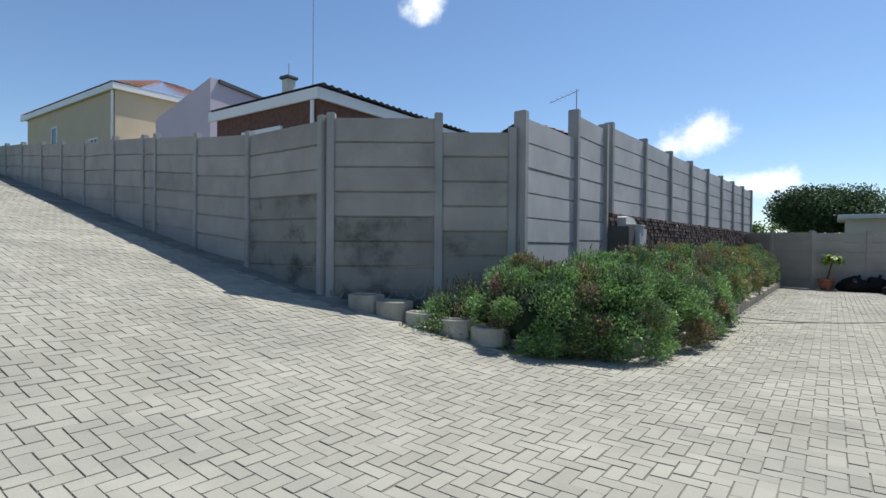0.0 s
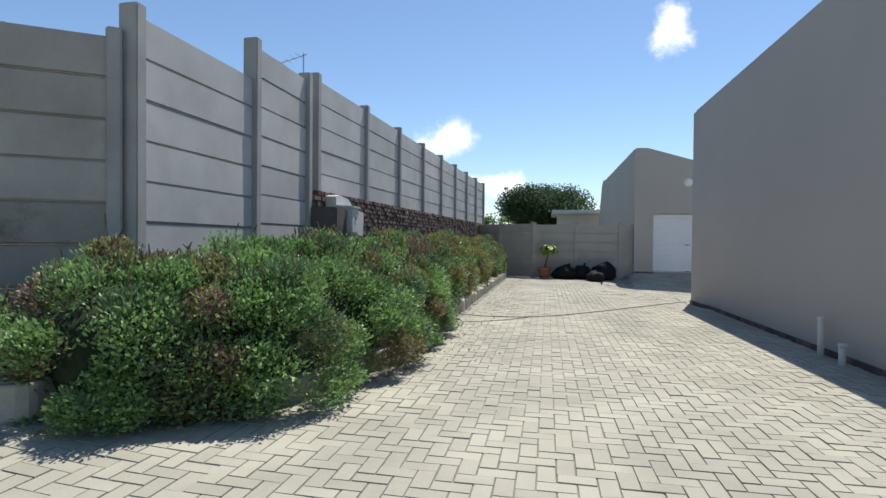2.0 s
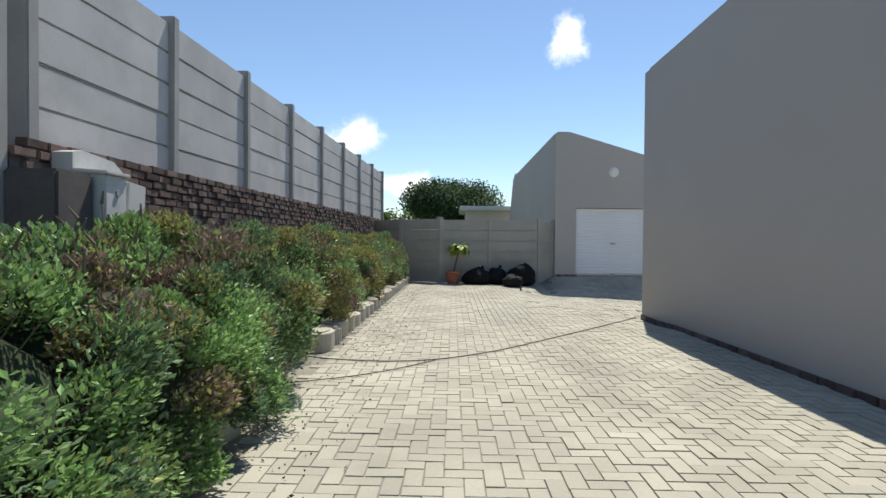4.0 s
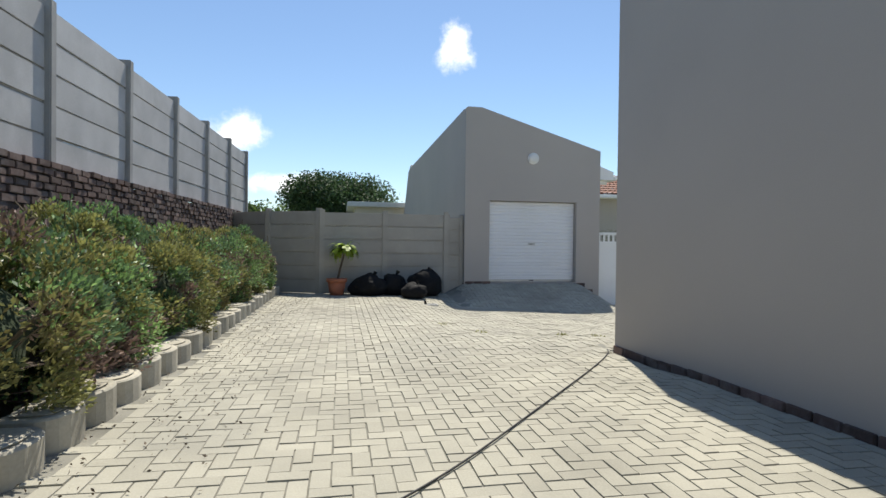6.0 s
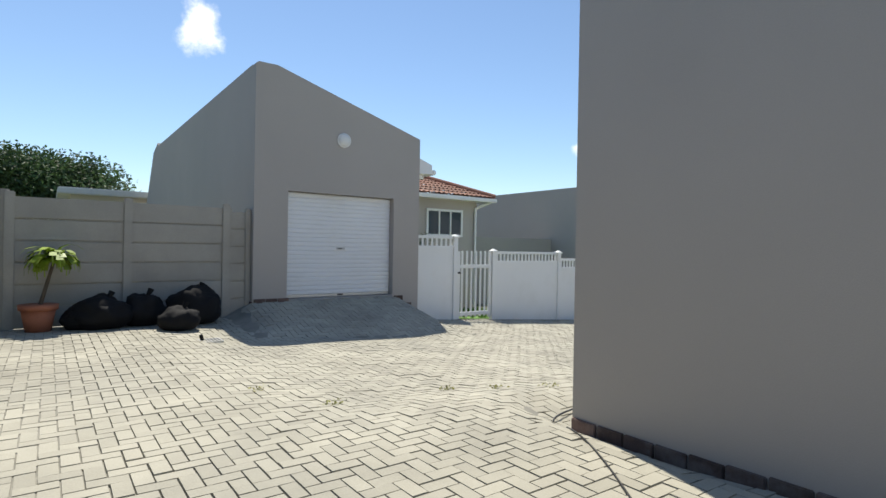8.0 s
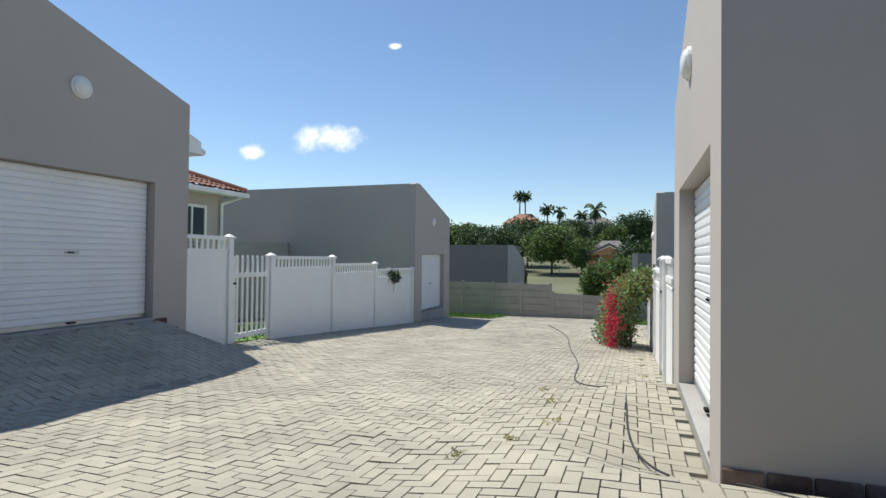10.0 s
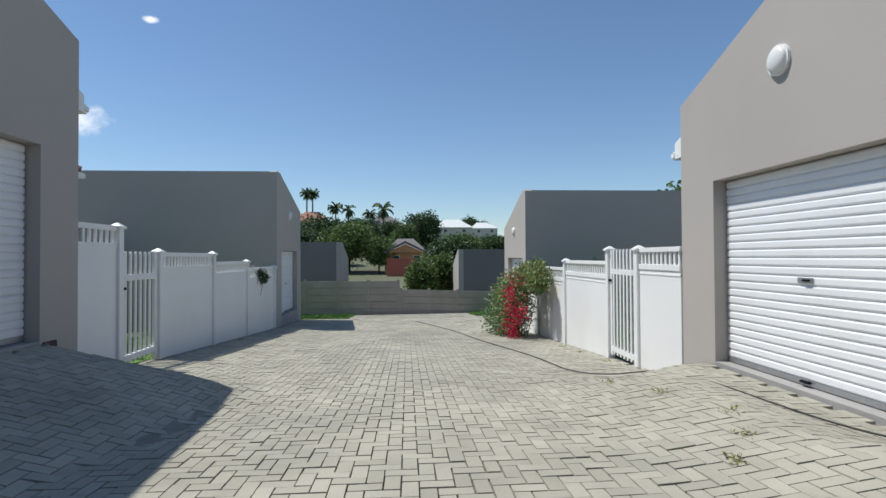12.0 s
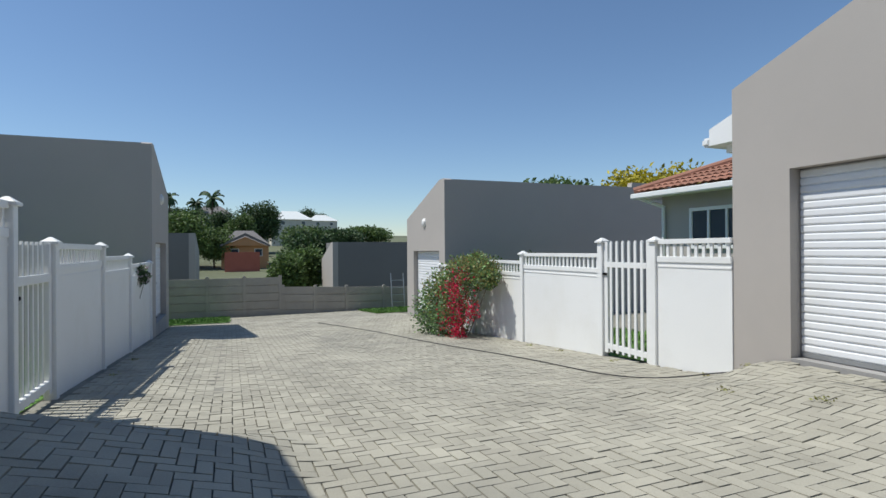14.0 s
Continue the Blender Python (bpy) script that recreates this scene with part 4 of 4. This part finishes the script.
for i, (x, y, rx, ry, top, dry) in enumerate(HEDGE):
    t = thing("shrub", ("browning" if dry else "dense green") + " leafy shrub spilling over the concrete bed edging", "shrub", "hedge shrubs", (x, y, 0.15))
    n = 5000 if rx < 0.5 else (62000 if y < 11.5 else 34000)
    p, aim, tuft = clumped(n, (rx * (1.02 if y < 10 else 1.12), ry * 1.2, top * (0.84 if y < 10 else 0.95)), 40 + i, -0.5 if y < 10 else -0.36, 0.04 if y < 10 else 0.16)
    stay = p[:, 2] > -0.24
    p, aim, tuft = p[stay], aim[stay], tuft[stay]
    mood = np.random.RandomState(900 + i).rand(tuft.max() + 1)[tuft] + np.random.RandomState(i).normal(0, 0.07, len(p))
    size = 0.023 if y < 11.5 else 0.028
    kinds = ((LEAF_B, "foliage", "", 0.0, 0.4), (LEAF_D, "dark_foliage", "deep green older leaves", 0.4, 0.62), (LEAF, "young_foliage", "fresh green leaves", 0.62, 0.8), (LEAF_P, "withered_foliage", "withered purple-brown sprays", 0.8, 1.0)) if dry or y > 11.5 else ((LEAF, "foliage", "", 0.0, 0.52), (LEAF_D, "dark_foliage", "deep green older leaves", 0.52, 0.8), (LEAF_B, "old_foliage", "yellowing leaves", 0.8, 0.93), (LEAF_P, "withered_foliage", "withered purple-brown sprays", 0.93, 1.0))
    for k, (mat, name, label, a, b) in enumerate(kinds):
        pick = (mood > (a if a else -9)) & (mood <= (b if b < 1 else 9))
        thin = 2.3 if mat is LEAF_P else 1.7
        leaves(p[pick], size * (0.85 if mat is LEAF_P else 1), name, mat, t, 140 + 10 * i + k, label, thin, 0.0, aim[pick])
    # added solid core; its near-black colour stands in for shade between the leaves
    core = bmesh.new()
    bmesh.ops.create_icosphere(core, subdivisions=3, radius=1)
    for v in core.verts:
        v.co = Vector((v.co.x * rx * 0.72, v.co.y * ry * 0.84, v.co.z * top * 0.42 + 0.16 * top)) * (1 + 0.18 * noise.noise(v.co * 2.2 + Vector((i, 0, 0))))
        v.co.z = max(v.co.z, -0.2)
    part("shade_core", core, GAP_SHADE, t, "solid dark core painted as the shade between leaves")
    stems(p, (0, 0, -0.1), t, 0.008, TWIG, 340 + i, 60)
    sp = p[p[:, 2] > 0.55 * top]
    b = bmesh.new()
    rr = np.random.RandomState(i)
    for k in rr.choice(len(sp), 60 if y < 10 else 24):
        q = sp[k]
        mid = (q[0] + rr.normal() * 0.02, q[1] + rr.normal() * 0.02, q[2] + rr.uniform(0.05, 0.12))
        rod(tuple(q), mid, 0.003, 0.003, 4, b)
        rod(mid, (mid[0] + rr.normal() * 0.02, mid[1] + rr.normal() * 0.02, mid[2] + rr.uniform(0.04, 0.09)), 0.009, 0.004, 5, b)
    tagged(part("seed_spike", b, TWIG, t, "dry brown flower spikes"), kind="stuff")


def tree(x, y, z, trunk, size, n, mat, label, seed, leaf=0.16, lumps=26):
    t = thing("tree", label, "tree", "trees", (x, y, z))
    b = rod((0, 0, -0.5), (0.1, 0, trunk), 0.03 * size[0] + 0.08, 0.02 * size[0] + 0.05, 9)
    p = mound(n, size, seed, lumps) + np.array([0, 0, trunk + size[2] * 0.25])
    rr = np.random.RandomState(seed)
    for k in rr.choice(len(p), 12):
        rod((0.1, 0, trunk * 0.85), tuple(p[k] * 0.85), 0.012 * size[0] + 0.03, 0.02, 6, b)
    part("trunk", b, BARK, t)
    leaves(p, leaf, "crown", mat, t, seed + 7)
    return t


tree(-0.4, 46, -0.5, 3.2, (3.5, 3.3, 2.2), 50000, TREE, "broad dark green tree beyond the drive fence", 1, 0.13, 34)
tree(3.3, 42, -0.5, 1.8, (1.2, 1.2, 1.3), 2500, TREE_L, "small light green tree beyond the drive fence", 2, 0.16)
tree(-3.6, 30, 0.2, 1.2, (1.6, 1.4, 0.9), 3500, TREE_L, "light green bush beyond the drive fence", 3, 0.1)
tree(40, -4.4, -1.5, 3.6, (3.9, 3.6, 4.0), 9000, TREE_L, "green tree behind the lane garages", 4, 0.3)
tree(37.5, -12.0, -1.5, 4.4, (4.0, 3.6, 4.0), 9000, TREE_Y, "bright yellow flowering tree behind lane roofs", 5, 0.3)
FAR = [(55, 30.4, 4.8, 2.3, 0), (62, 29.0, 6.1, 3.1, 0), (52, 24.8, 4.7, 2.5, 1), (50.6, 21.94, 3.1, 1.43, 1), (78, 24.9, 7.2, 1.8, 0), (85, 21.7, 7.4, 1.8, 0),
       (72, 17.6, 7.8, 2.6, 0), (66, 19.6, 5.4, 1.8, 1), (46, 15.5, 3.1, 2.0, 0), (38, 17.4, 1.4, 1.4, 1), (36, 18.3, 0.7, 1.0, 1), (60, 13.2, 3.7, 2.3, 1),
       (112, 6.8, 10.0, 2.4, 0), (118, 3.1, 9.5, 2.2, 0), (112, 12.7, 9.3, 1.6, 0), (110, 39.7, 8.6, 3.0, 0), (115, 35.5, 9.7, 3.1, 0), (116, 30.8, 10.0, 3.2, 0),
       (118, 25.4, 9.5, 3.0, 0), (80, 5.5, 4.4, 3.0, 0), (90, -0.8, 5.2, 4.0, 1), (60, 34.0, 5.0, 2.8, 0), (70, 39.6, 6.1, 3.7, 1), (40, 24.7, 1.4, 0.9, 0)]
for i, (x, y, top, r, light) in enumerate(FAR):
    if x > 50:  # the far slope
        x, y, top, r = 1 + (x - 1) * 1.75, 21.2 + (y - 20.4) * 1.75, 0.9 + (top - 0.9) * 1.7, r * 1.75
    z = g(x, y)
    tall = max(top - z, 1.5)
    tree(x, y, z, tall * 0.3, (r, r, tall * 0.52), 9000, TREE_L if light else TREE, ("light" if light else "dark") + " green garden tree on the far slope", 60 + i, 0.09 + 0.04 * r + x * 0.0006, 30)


def palm(x, y, top, r, label, seed, ball=False):
    z = g(x, y)
    t = thing("palm_tree", label, "palm", "palms", (x, y, z))
    part("trunk", rod((0, 0, -0.3), (0, 0, top - z), 0.3, 0.2, 8), BARK, t)
    rr = np.random.RandomState(seed)
    b = bmesh.new()
    for k in range(46 if ball else 30):
        a = rr.uniform(0, 2 * math.pi)
        e = rr.uniform(-0.9, 1.4)
        prev = Vector((0, 0, top - z))
        for s in range(5):
            nxt = prev + Vector((math.cos(a) * math.cos(e), math.sin(a) * math.cos(e), math.sin(e))) * r / 5
            side = Vector((-math.sin(a), math.cos(a), 0)) * r * (0.13 if s < 4 else 0.03)
            hang = Vector((0, 0, -0.12 * r))
            v = [b.verts.new(q) for q in (prev, prev + side + hang, nxt + side * 0.8 + hang, nxt, nxt - side * 0.8 + hang, prev - side + hang)]
            b.faces.new((v[0], v[1], v[2], v[3]))
            b.faces.new((v[0], v[3], v[4], v[5]))
            prev, e = nxt, e - (0.18 if ball else 0.34)
    part("fronds", b, TREE, t)


palm(174, 49.4, 21.4, 2.5, "tall thin fan palm on the skyline", 1, True)
palm(176, 51.6, 21.9, 2.5, "tall thin fan palm on the skyline", 2, True)
palm(170, 41.6, 16.6, 2.7, "fan palm on the skyline", 3, True)
palm(160, 36.6, 15.0, 2.8, "feathery palm on the far slope", 4)
palm(157, 26.2, 15.0, 3.7, "feathery palm on the far slope", 5)
palm(165, 30.6, 14.0, 2.8, "feathery palm on the far slope", 6)

# bougainvillea at the fence
t = thing("bougainvillea", "bougainvillea with magenta bracts climbing the white fence", "shrub", at=(14.4, 16.25, g(14.4, 16.25)))
rr = np.random.RandomState(5)
MASS = [(0.5, 0.45, 0.35, 0.42), (-0.2, 0.3, 0.4, 0.42), (0.9, 0.4, 0.7, 0.42), (0.2, 0.25, 0.95, 0.48), (-0.5, 0.2, 0.9, 0.42), (0.6, 0.25, 1.3, 0.42), (-0.1, 0.1, 1.5, 0.45),
        (-0.7, -0.1, 1.75, 0.36), (-1.2, -0.2, 1.85, 0.3), (0.2, -0.2, 1.85, 0.36), (-1.55, -0.1, 1.72, 0.2), (-0.4, -0.35, 2.05, 0.26)]
p, aim = [], []
for a, b, c, r in MASS:
    d = rr.normal(size=(1000, 3))
    d /= np.linalg.norm(d, axis=1)[:, None]
    p.append(np.array([a, b, c * 0.86]) + d * r * np.clip(rr.normal(0.85, 0.22, (1000, 1)), 0.2, 1.3))
    aim.append(d * 0.6)
p, aim = np.concatenate(p), np.concatenate(aim)
stay = p[:, 2] > 0.02
p, aim = p[stay], aim[stay]
mood = rr.rand(len(p)) + 0.3 * (p[:, 2] - 1.0)
for mat, name, label, a, b in ((LEAF_D, "foliage", "", -9, 0.42), (LEAF, "young_foliage", "light green leaves", 0.42, 0.75), (LEAF_B, "old_foliage", "yellow-green leaves", 0.75, 9)):
    pick = (mood > a) & (mood <= b)
    leaves(p[pick], 0.055, name, mat, t, 91, label, 1.5, 0.0, aim[pick])
cl = []
for a, b, c, r, h, n in ((-0.45, 0.62, 0.95, 0.16, 0.34, 420), (-0.5, 0.6, 0.25, 0.14, 0.14, 200), (-1.0, 0.5, 0.85, 0.13, 0.13, 160), (-0.1, 0.66, 0.5, 0.2, 0.2, 130), (0.5, 0.62, 0.8, 0.2, 0.25, 130), (-0.2, 0.6, 1.35, 0.2, 0.16, 130), (0.4, 0.6, 0.4, 0.16, 0.16, 70), (-0.35, 0.4, 1.7, 0.2, 0.12, 60)):
    cl.append(np.array([a - 0.45, b - 0.2, c * 0.9]) + rr.normal(size=(n, 3)) * np.array([r, 0.09, h]))
cl = np.concatenate(cl)
cl[:, 2] = np.maximum(cl[:, 2], 0.02)
tagged(leaves(cl, 0.055, "bract", PETAL, t, 93, "magenta papery bracts", 1.0), kind="stuff")
stems(p, (0, 0, 0), t, 0.012, TWIG, 94, 20)
# creeper leaning over the opposite fence
t = thing("flowering_creeper", "pale flowering creeper hanging over the white fence", "shrub", at=(15.4, 23.5, 0.3))
p = mound(1500, (0.55, 0.3, 0.32), 19, 9)
leaves(p, 0.05, "foliage", TREE, t, 95)
leaves(p[::4] * 1.08, 0.05, "blossoms", PALEPETAL, t, 96, "pale pink blossoms", 1.0)
stems(p, (0, 0.15, -1.2), t, 0.012, TWIG, 97, 10)
for x, y, h, s in ((15.6, 14.6, 2.3, 0.3), (14.3, 14.3, 2.2, 0.3), (14.9, 14.8, 1.9, 0.6), (12.3, 14.2, 1.75, 0.5)):
    t = thing("garden_shrub", "dark green shrub behind the white fence", "shrub", "garden shrubs", (x, y, g(x, y)))
    p = mound(2200, (s, s, h * 0.42), int(x * 10), 12) + np.array([0, 0, h * 0.5])
    leaves(p, 0.05, "foliage", TREE_L, t, int(x * 7))
    stems(p, (0, 0, 0), t, 0.014, TWIG, 98, 10)
t = thing("creeper", "thin leafless creeper over the picket fence top", "shrub", at=(7.2, 23.8, 1.2))
p = mound(160, (0.4, 0.2, 0.3), 29, 5)
leaves(p, 0.03, "foliage", TREE, t, 99)
stems(p, (0, 0, -1.5), t, 0.006, TWIG, 100, 14)

t = thing("garden_wall", "low taupe plastered wall between house and garage", "wall")
part("body", box(11.25, 17.1, 28.6, 28.8, -1.5, 1.5, 0.02), PLASTER, t)

# lawns
for n, (x0, x1, y0, y1, dz) in enumerate(((7, 17, 23.5, 26.4, 0.0), (7, 17, 12.6, 15.6, 0.0), (21.0, 24.3, 21.6, 25.0, 0.02), (21.2, 24.3, 14.0, 16.6, 0.02))):
    lv, lf = [], []
    r = np.random.RandomState(n)
    for i in range(9):
        for j in range(9):
            x, y = x0 + (x1 - x0) * i / 8, y0 + (y1 - y0) * j / 8
            lv.append((x, y, g(x, y) + dz))
    lf = [(i * 9 + j, (i + 1) * 9 + j, (i + 1) * 9 + j + 1, i * 9 + j + 1) for i in range(8) for j in range(8)]
    lawn = tagged(raw("lawn", lv, lf, GRASS), "green lawn grass", "lawn", kind="structure")
    cnt = 5000
    q = np.stack([r.uniform(x0, x1, cnt), r.uniform(y0, y1, cnt)], 1)
    q = np.concatenate([q, (G(q[:, 0], q[:, 1]) + dz)[:, None]], 1)
    tagged(leaves(q, 0.045, "grass_blades", GRASS, lawn, n, "", 1.8, -0.8), kind="stuff")

# ---- loose things ----
t = thing("potted_plant", "bright green bushy plant in terracotta pot before the fence", "potted plant", at=(-0.17, 22.95, g(-0.17, 22.95)))
b = rod((0, 0, 0), (0, 0, 0.34), 0.16, 0.22, 20)
rod((0, 0, 0.32), (0, 0, 0.4), 0.245, 0.25, 20, b)
part("pot", b, TERRA, t, "terracotta pot", True)
part("stem", rod((0, 0, 0.3), (0.18, 0, 1.05), 0.03, 0.02, 8), BARK, t)
b = bmesh.new()
rr = np.random.RandomState(2)
for k in range(80):
    a, e, ln = rr.uniform(0, 6.28), rr.uniform(0.2, 1.4), rr.uniform(0.3, 0.58)
    prev = Vector((0.18, 0, 1.05))
    for s in range(5):
        nxt = prev + Vector((math.cos(a) * math.cos(e), math.sin(a) * math.cos(e), math.sin(e))) * ln / 5
        side = Vector((-math.sin(a), math.cos(a), 0)) * (0.045 if s < 4 else 0.008)
        v = [b.verts.new(w) for w in (prev - side, prev + side, nxt + side, nxt - side)]
        b.faces.new(v)
        prev, e = nxt, e - 0.5
part("fronds", b, BRIGHT, t, "arching yellow-green fronds")


def rubbish_bag(x, y, rx, ry, h, seed):
    b = bmesh.new()
    bmesh.ops.create_icosphere(b, subdivisions=4, radius=1)
    for v in b.verts:
        c = v.co.copy()
        k = 1 + 0.16 * noise.noise(c * 1.7 + Vector((seed, 0, 0))) + 0.06 * noise.noise(c * 6 + Vector((0, seed, 0)))
        v.co = Vector((c.x * rx, c.y * ry, max(c.z, -0.75) * h * 0.57 + h * 0.43)) * k
        v.co.z = max(v.co.z, 0)
    t = thing("rubbish_bag", "crumpled black plastic rubbish bag lying by the fence", "rubbish bag", "rubbish bags", (x, y, g(x, y)))
    part("bag", b, DARK, t, "", True)
    part("knot", place(rod((0, 0, 0), (0.05, 0.02, 0.1), 0.03, 0.05, 7), pose(0.2 * rx, 0, h * 0.93)), DARK, t)


for q in ((0.62, 22.85, 0.42, 0.35, 0.5, 1), (1.2, 22.95, 0.32, 0.3, 0.52, 2), (1.95, 22.9, 0.46, 0.36, 0.62, 3), (1.62, 22.3, 0.3, 0.26, 0.36, 4), (0.35, 22.9, 0.25, 0.25, 0.35, 5)):
    rubbish_bag(*q)
t = thing("drain_grate", "small rusty drain grate in the paving", "drain", at=(1.85, 21.25, g(1.85, 21.25)))
f = bmesh.new()
for a, b2, c, d in ((-0.15, 0.15, -0.15, -0.12), (-0.15, 0.15, 0.12, 0.15), (-0.15, -0.12, -0.12, 0.12), (0.12, 0.15, -0.12, 0.12)):
    box(a, b2, c, d, -0.01, 0.015, 0, f)
part("frame", f, METAL, t)
for i in range(5):
    part("bar", box(-0.1 + 0.045 * i, -0.08 + 0.045 * i, -0.12, 0.12, -0.01, 0.012), METAL, t)
part("stub", rod((-0.1, 0.05, 0), (-0.12, 0.05, 0.09), 0.025), DARK, t, "dark pipe stub")
for x, y, h in ((3.02, 9.45, 0.42), (3.0, 8.95, 0.2)):
    t = thing("waste_pipe", "short white pipe standing against the garage wall", "pipe", "wall pipes", (x, y, g(x, y)))
    part("pipe", rod((0, 0, -0.1), (0, 0, h), 0.035, None, 14), CREAM, t, "", True)
    part("cap", rod((0, 0, h), (0, 0, h + 0.03), 0.043, 0.04, 14), CREAM, t)


def lay(points, up=0.012):
    return [(x, y, g(x, y) + up) for x, y in points]


tube("garden_hose", lay([(-2.3, 11.95), (-1.55, 11.68), (-0.93, 11.6), (-0.35, 11.71), (0.27, 12.2), (0.75, 12.72), (1.23, 13.29), (2.1, 14.3), (2.75, 15.1), (3.0, 15.5), (3.03, 15.62)]), 0.006, CABLE, "thin black hose lying across the paved drive", "hose")
tube("garden_hose", lay([(-0.35, 11.73), (-0.55, 11.5), (-0.79, 11.18), (-1.2, 10.9), (-1.75, 10.6)]), 0.005, CABLE, "thin black hose end lying beside the bed", "hose")
tube("cable", lay([(3.25, 15.95), (3.52, 16.2), (4.96, 16.2), (6.3, 16.25), (6.9, 16.55), (7.53, 17.02), (9.0, 17.0), (10.46, 17.18), (13.2, 17.7), (16.54, 17.97), (19, 19.0)]), 0.008, CABLE, "dark cable lying along the sunlit side of the lane", "cable")
t = thing("metal_stand", "thin metal ladder frame leaning at the lane end", "ladder", at=(23.9, 15.2, g(23.9, 15.2)))
for dx in (0, 0.55):
    part("rail", rod((0, -dx, 0), (0.25, -dx, 1.5), 0.02), METAL, t)
for i in range(4):
    part("rung", rod((0.05 + 0.05 * i, 0, 0.3 + 0.3 * i), (0.05 + 0.05 * i, -0.55, 0.3 + 0.3 * i), 0.014), METAL, t)
# weeds between the pavers and fallen leaves
wr = np.random.RandomState(8)
for x, y in ((5.0, 16.9), (4.1, 16.75), (3.6, 17.0), (5.8, 17.1), (7.0, 16.0), (3.2, 17.3), (1.9, 17.2), (1.5, 18.0), (6.5, 15.9), (8.8, 16.0), (-4.3, 4.9), (-3.7, 4.95), (-2.9, 5.2), (10.2, 16.0), (11.3, 16.0), (10.8, 23.1), (12.6, 23.1)):
    t = thing("weed", "small green weed tuft growing between pavers", "weed", "paving weeds", (x, y, g(x, y)))
    leaves(wr.normal(size=(30, 3)) * np.array([0.045, 0.035, 0.008]) + np.array([0, 0, 0.008]), 0.02, "tuft", LEAF_B, t, int(abs(x) * 100))["kind"] = "stuff"
lit = np.stack([wr.uniform(-1.6, -0.7, 900), wr.uniform(8, 23, 900)], 1)
lit[:, 0] += -0.05 + wr.exponential(0.12, 900) - 0.1
lit = np.concatenate([lit, (G(lit[:, 0], lit[:, 1]) + 0.012)[:, None]], 1)
lt = thing("leaf_litter", "dry brown fallen leaves along the bed edge", "leaf litter", kind="stuff")
leaves(lit, 0.015, "dry_leaves", TWIG, lt, 77)

# ---- pavers in herringbone ----
W = 0.104
i0, j0 = np.meshgrid(np.arange(-205, 236), np.arange(-22, 226))
i0, j0 = i0.ravel(), j0.ravel()
k = (i0 - j0) % 4
hor, ver = k == 0, k == 3
cx = np.concatenate([(i0[hor] + 1.0) * W, (i0[ver] + 0.5) * W])
cy = np.concatenate([(j0[hor] + 0.5) * W, (j0[ver] + 1.0) * W])
hx = np.concatenate([np.full(hor.sum(), W - 0.0018), np.full(ver.sum(), W / 2 - 0.0018)])
hy = np.concatenate([np.full(hor.sum(), W / 2 - 0.0018), np.full(ver.sum(), W - 0.0018)])
keep = paved(cx, cy)
cx, cy, hx, hy = cx[keep], cy[keep], hx[keep], hy[keep]
single = (cx > -1.0) & (cx < 1.7) & (cy > 10.4) & (cy < 12.6)
pr = np.random.RandomState(12)
sx, sy = np.array([-1, 1, 1, -1]), np.array([-1, -1, 1, 1])
FACES = np.array([(4, 5, 6, 7), (0, 1, 5, 4), (1, 2, 6, 5), (2, 3, 7, 6), (3, 0, 4, 7)])


def paver_vertices(cx, cy, hx, hy):
    n = len(cx)
    lift = pr.normal(0, 0.0016, n)
    tx, ty = pr.normal(0, 0.008, n), pr.normal(0, 0.008, n)
    gap = np.abs(pr.normal(0, 0.0016, n))
    rot = pr.normal(0, 0.008, n)
    out = np.zeros((n, 8, 3))
    for lev, (inset, dz) in enumerate(((0.0, -0.03), (0.002, 0.0))):
        for c in range(4):
            dx, dy = sx[c] * (hx - inset - gap), sy[c] * (hy - inset - gap)
            x, y = cx + dx - dy * rot, cy + dy + dx * rot
            out[:, lev * 4 + c, 0], out[:, lev * 4 + c, 1] = x, y
            out[:, lev * 4 + c, 2] = G(x, y) + dz + lift + dx * tx + dy * ty
    return out


pav = tagged(new("paving"), "light grey concrete pavers laid in herringbone", "paving", kind="structure")
far_v = paver_vertices(cx[~single], cy[~single], hx[~single], hy[~single])
n = len(far_v)
me = bpy.data.meshes.new("pavers")
me.vertices.add(8 * n)
me.vertices.foreach_set("co", far_v.ravel())
idx = (np.arange(n)[:, None, None] * 8 + FACES[None]).reshape(-1)
me.loops.add(len(idx))
me.loops.foreach_set("vertex_index", idx)
me.polygons.add(5 * n)
me.polygons.foreach_set("loop_start", np.arange(5 * n) * 4)
me.update(calc_edges=True)
me.polygons.foreach_set("use_smooth", np.zeros(5 * n, dtype=bool))
me.materials.append(PAVER)
rest = new("pavers", me)
rest.parent = pav
tagged(rest, kind="stuff")
shared = {}
for x, y, a, b in zip(cx[single], cy[single], hx[single], hy[single]):
    key = a > b
    if key not in shared:
        vs = [(s * (a - i), u * (b - i), z) for i, z in ((0.0, -0.03), (0.003, 0.0)) for s, u in zip(sx, sy)]
        shared[key] = bpy.data.meshes.new("paver")
        shared[key].from_pydata([tuple(map(float, v)) for v in vs], [], FACES.tolist())
        shared[key].materials.append(PAVER)
    ob = new("paver", shared[key])
    ob.parent = pav
    ob.matrix_local = pose(x, y, g(x, y) + float(pr.normal(0, 0.0016)), -0.46 + float(pr.normal(0, 0.5)), float(pr.normal(0, 0.5)), float(pr.normal(0, 0.4)))
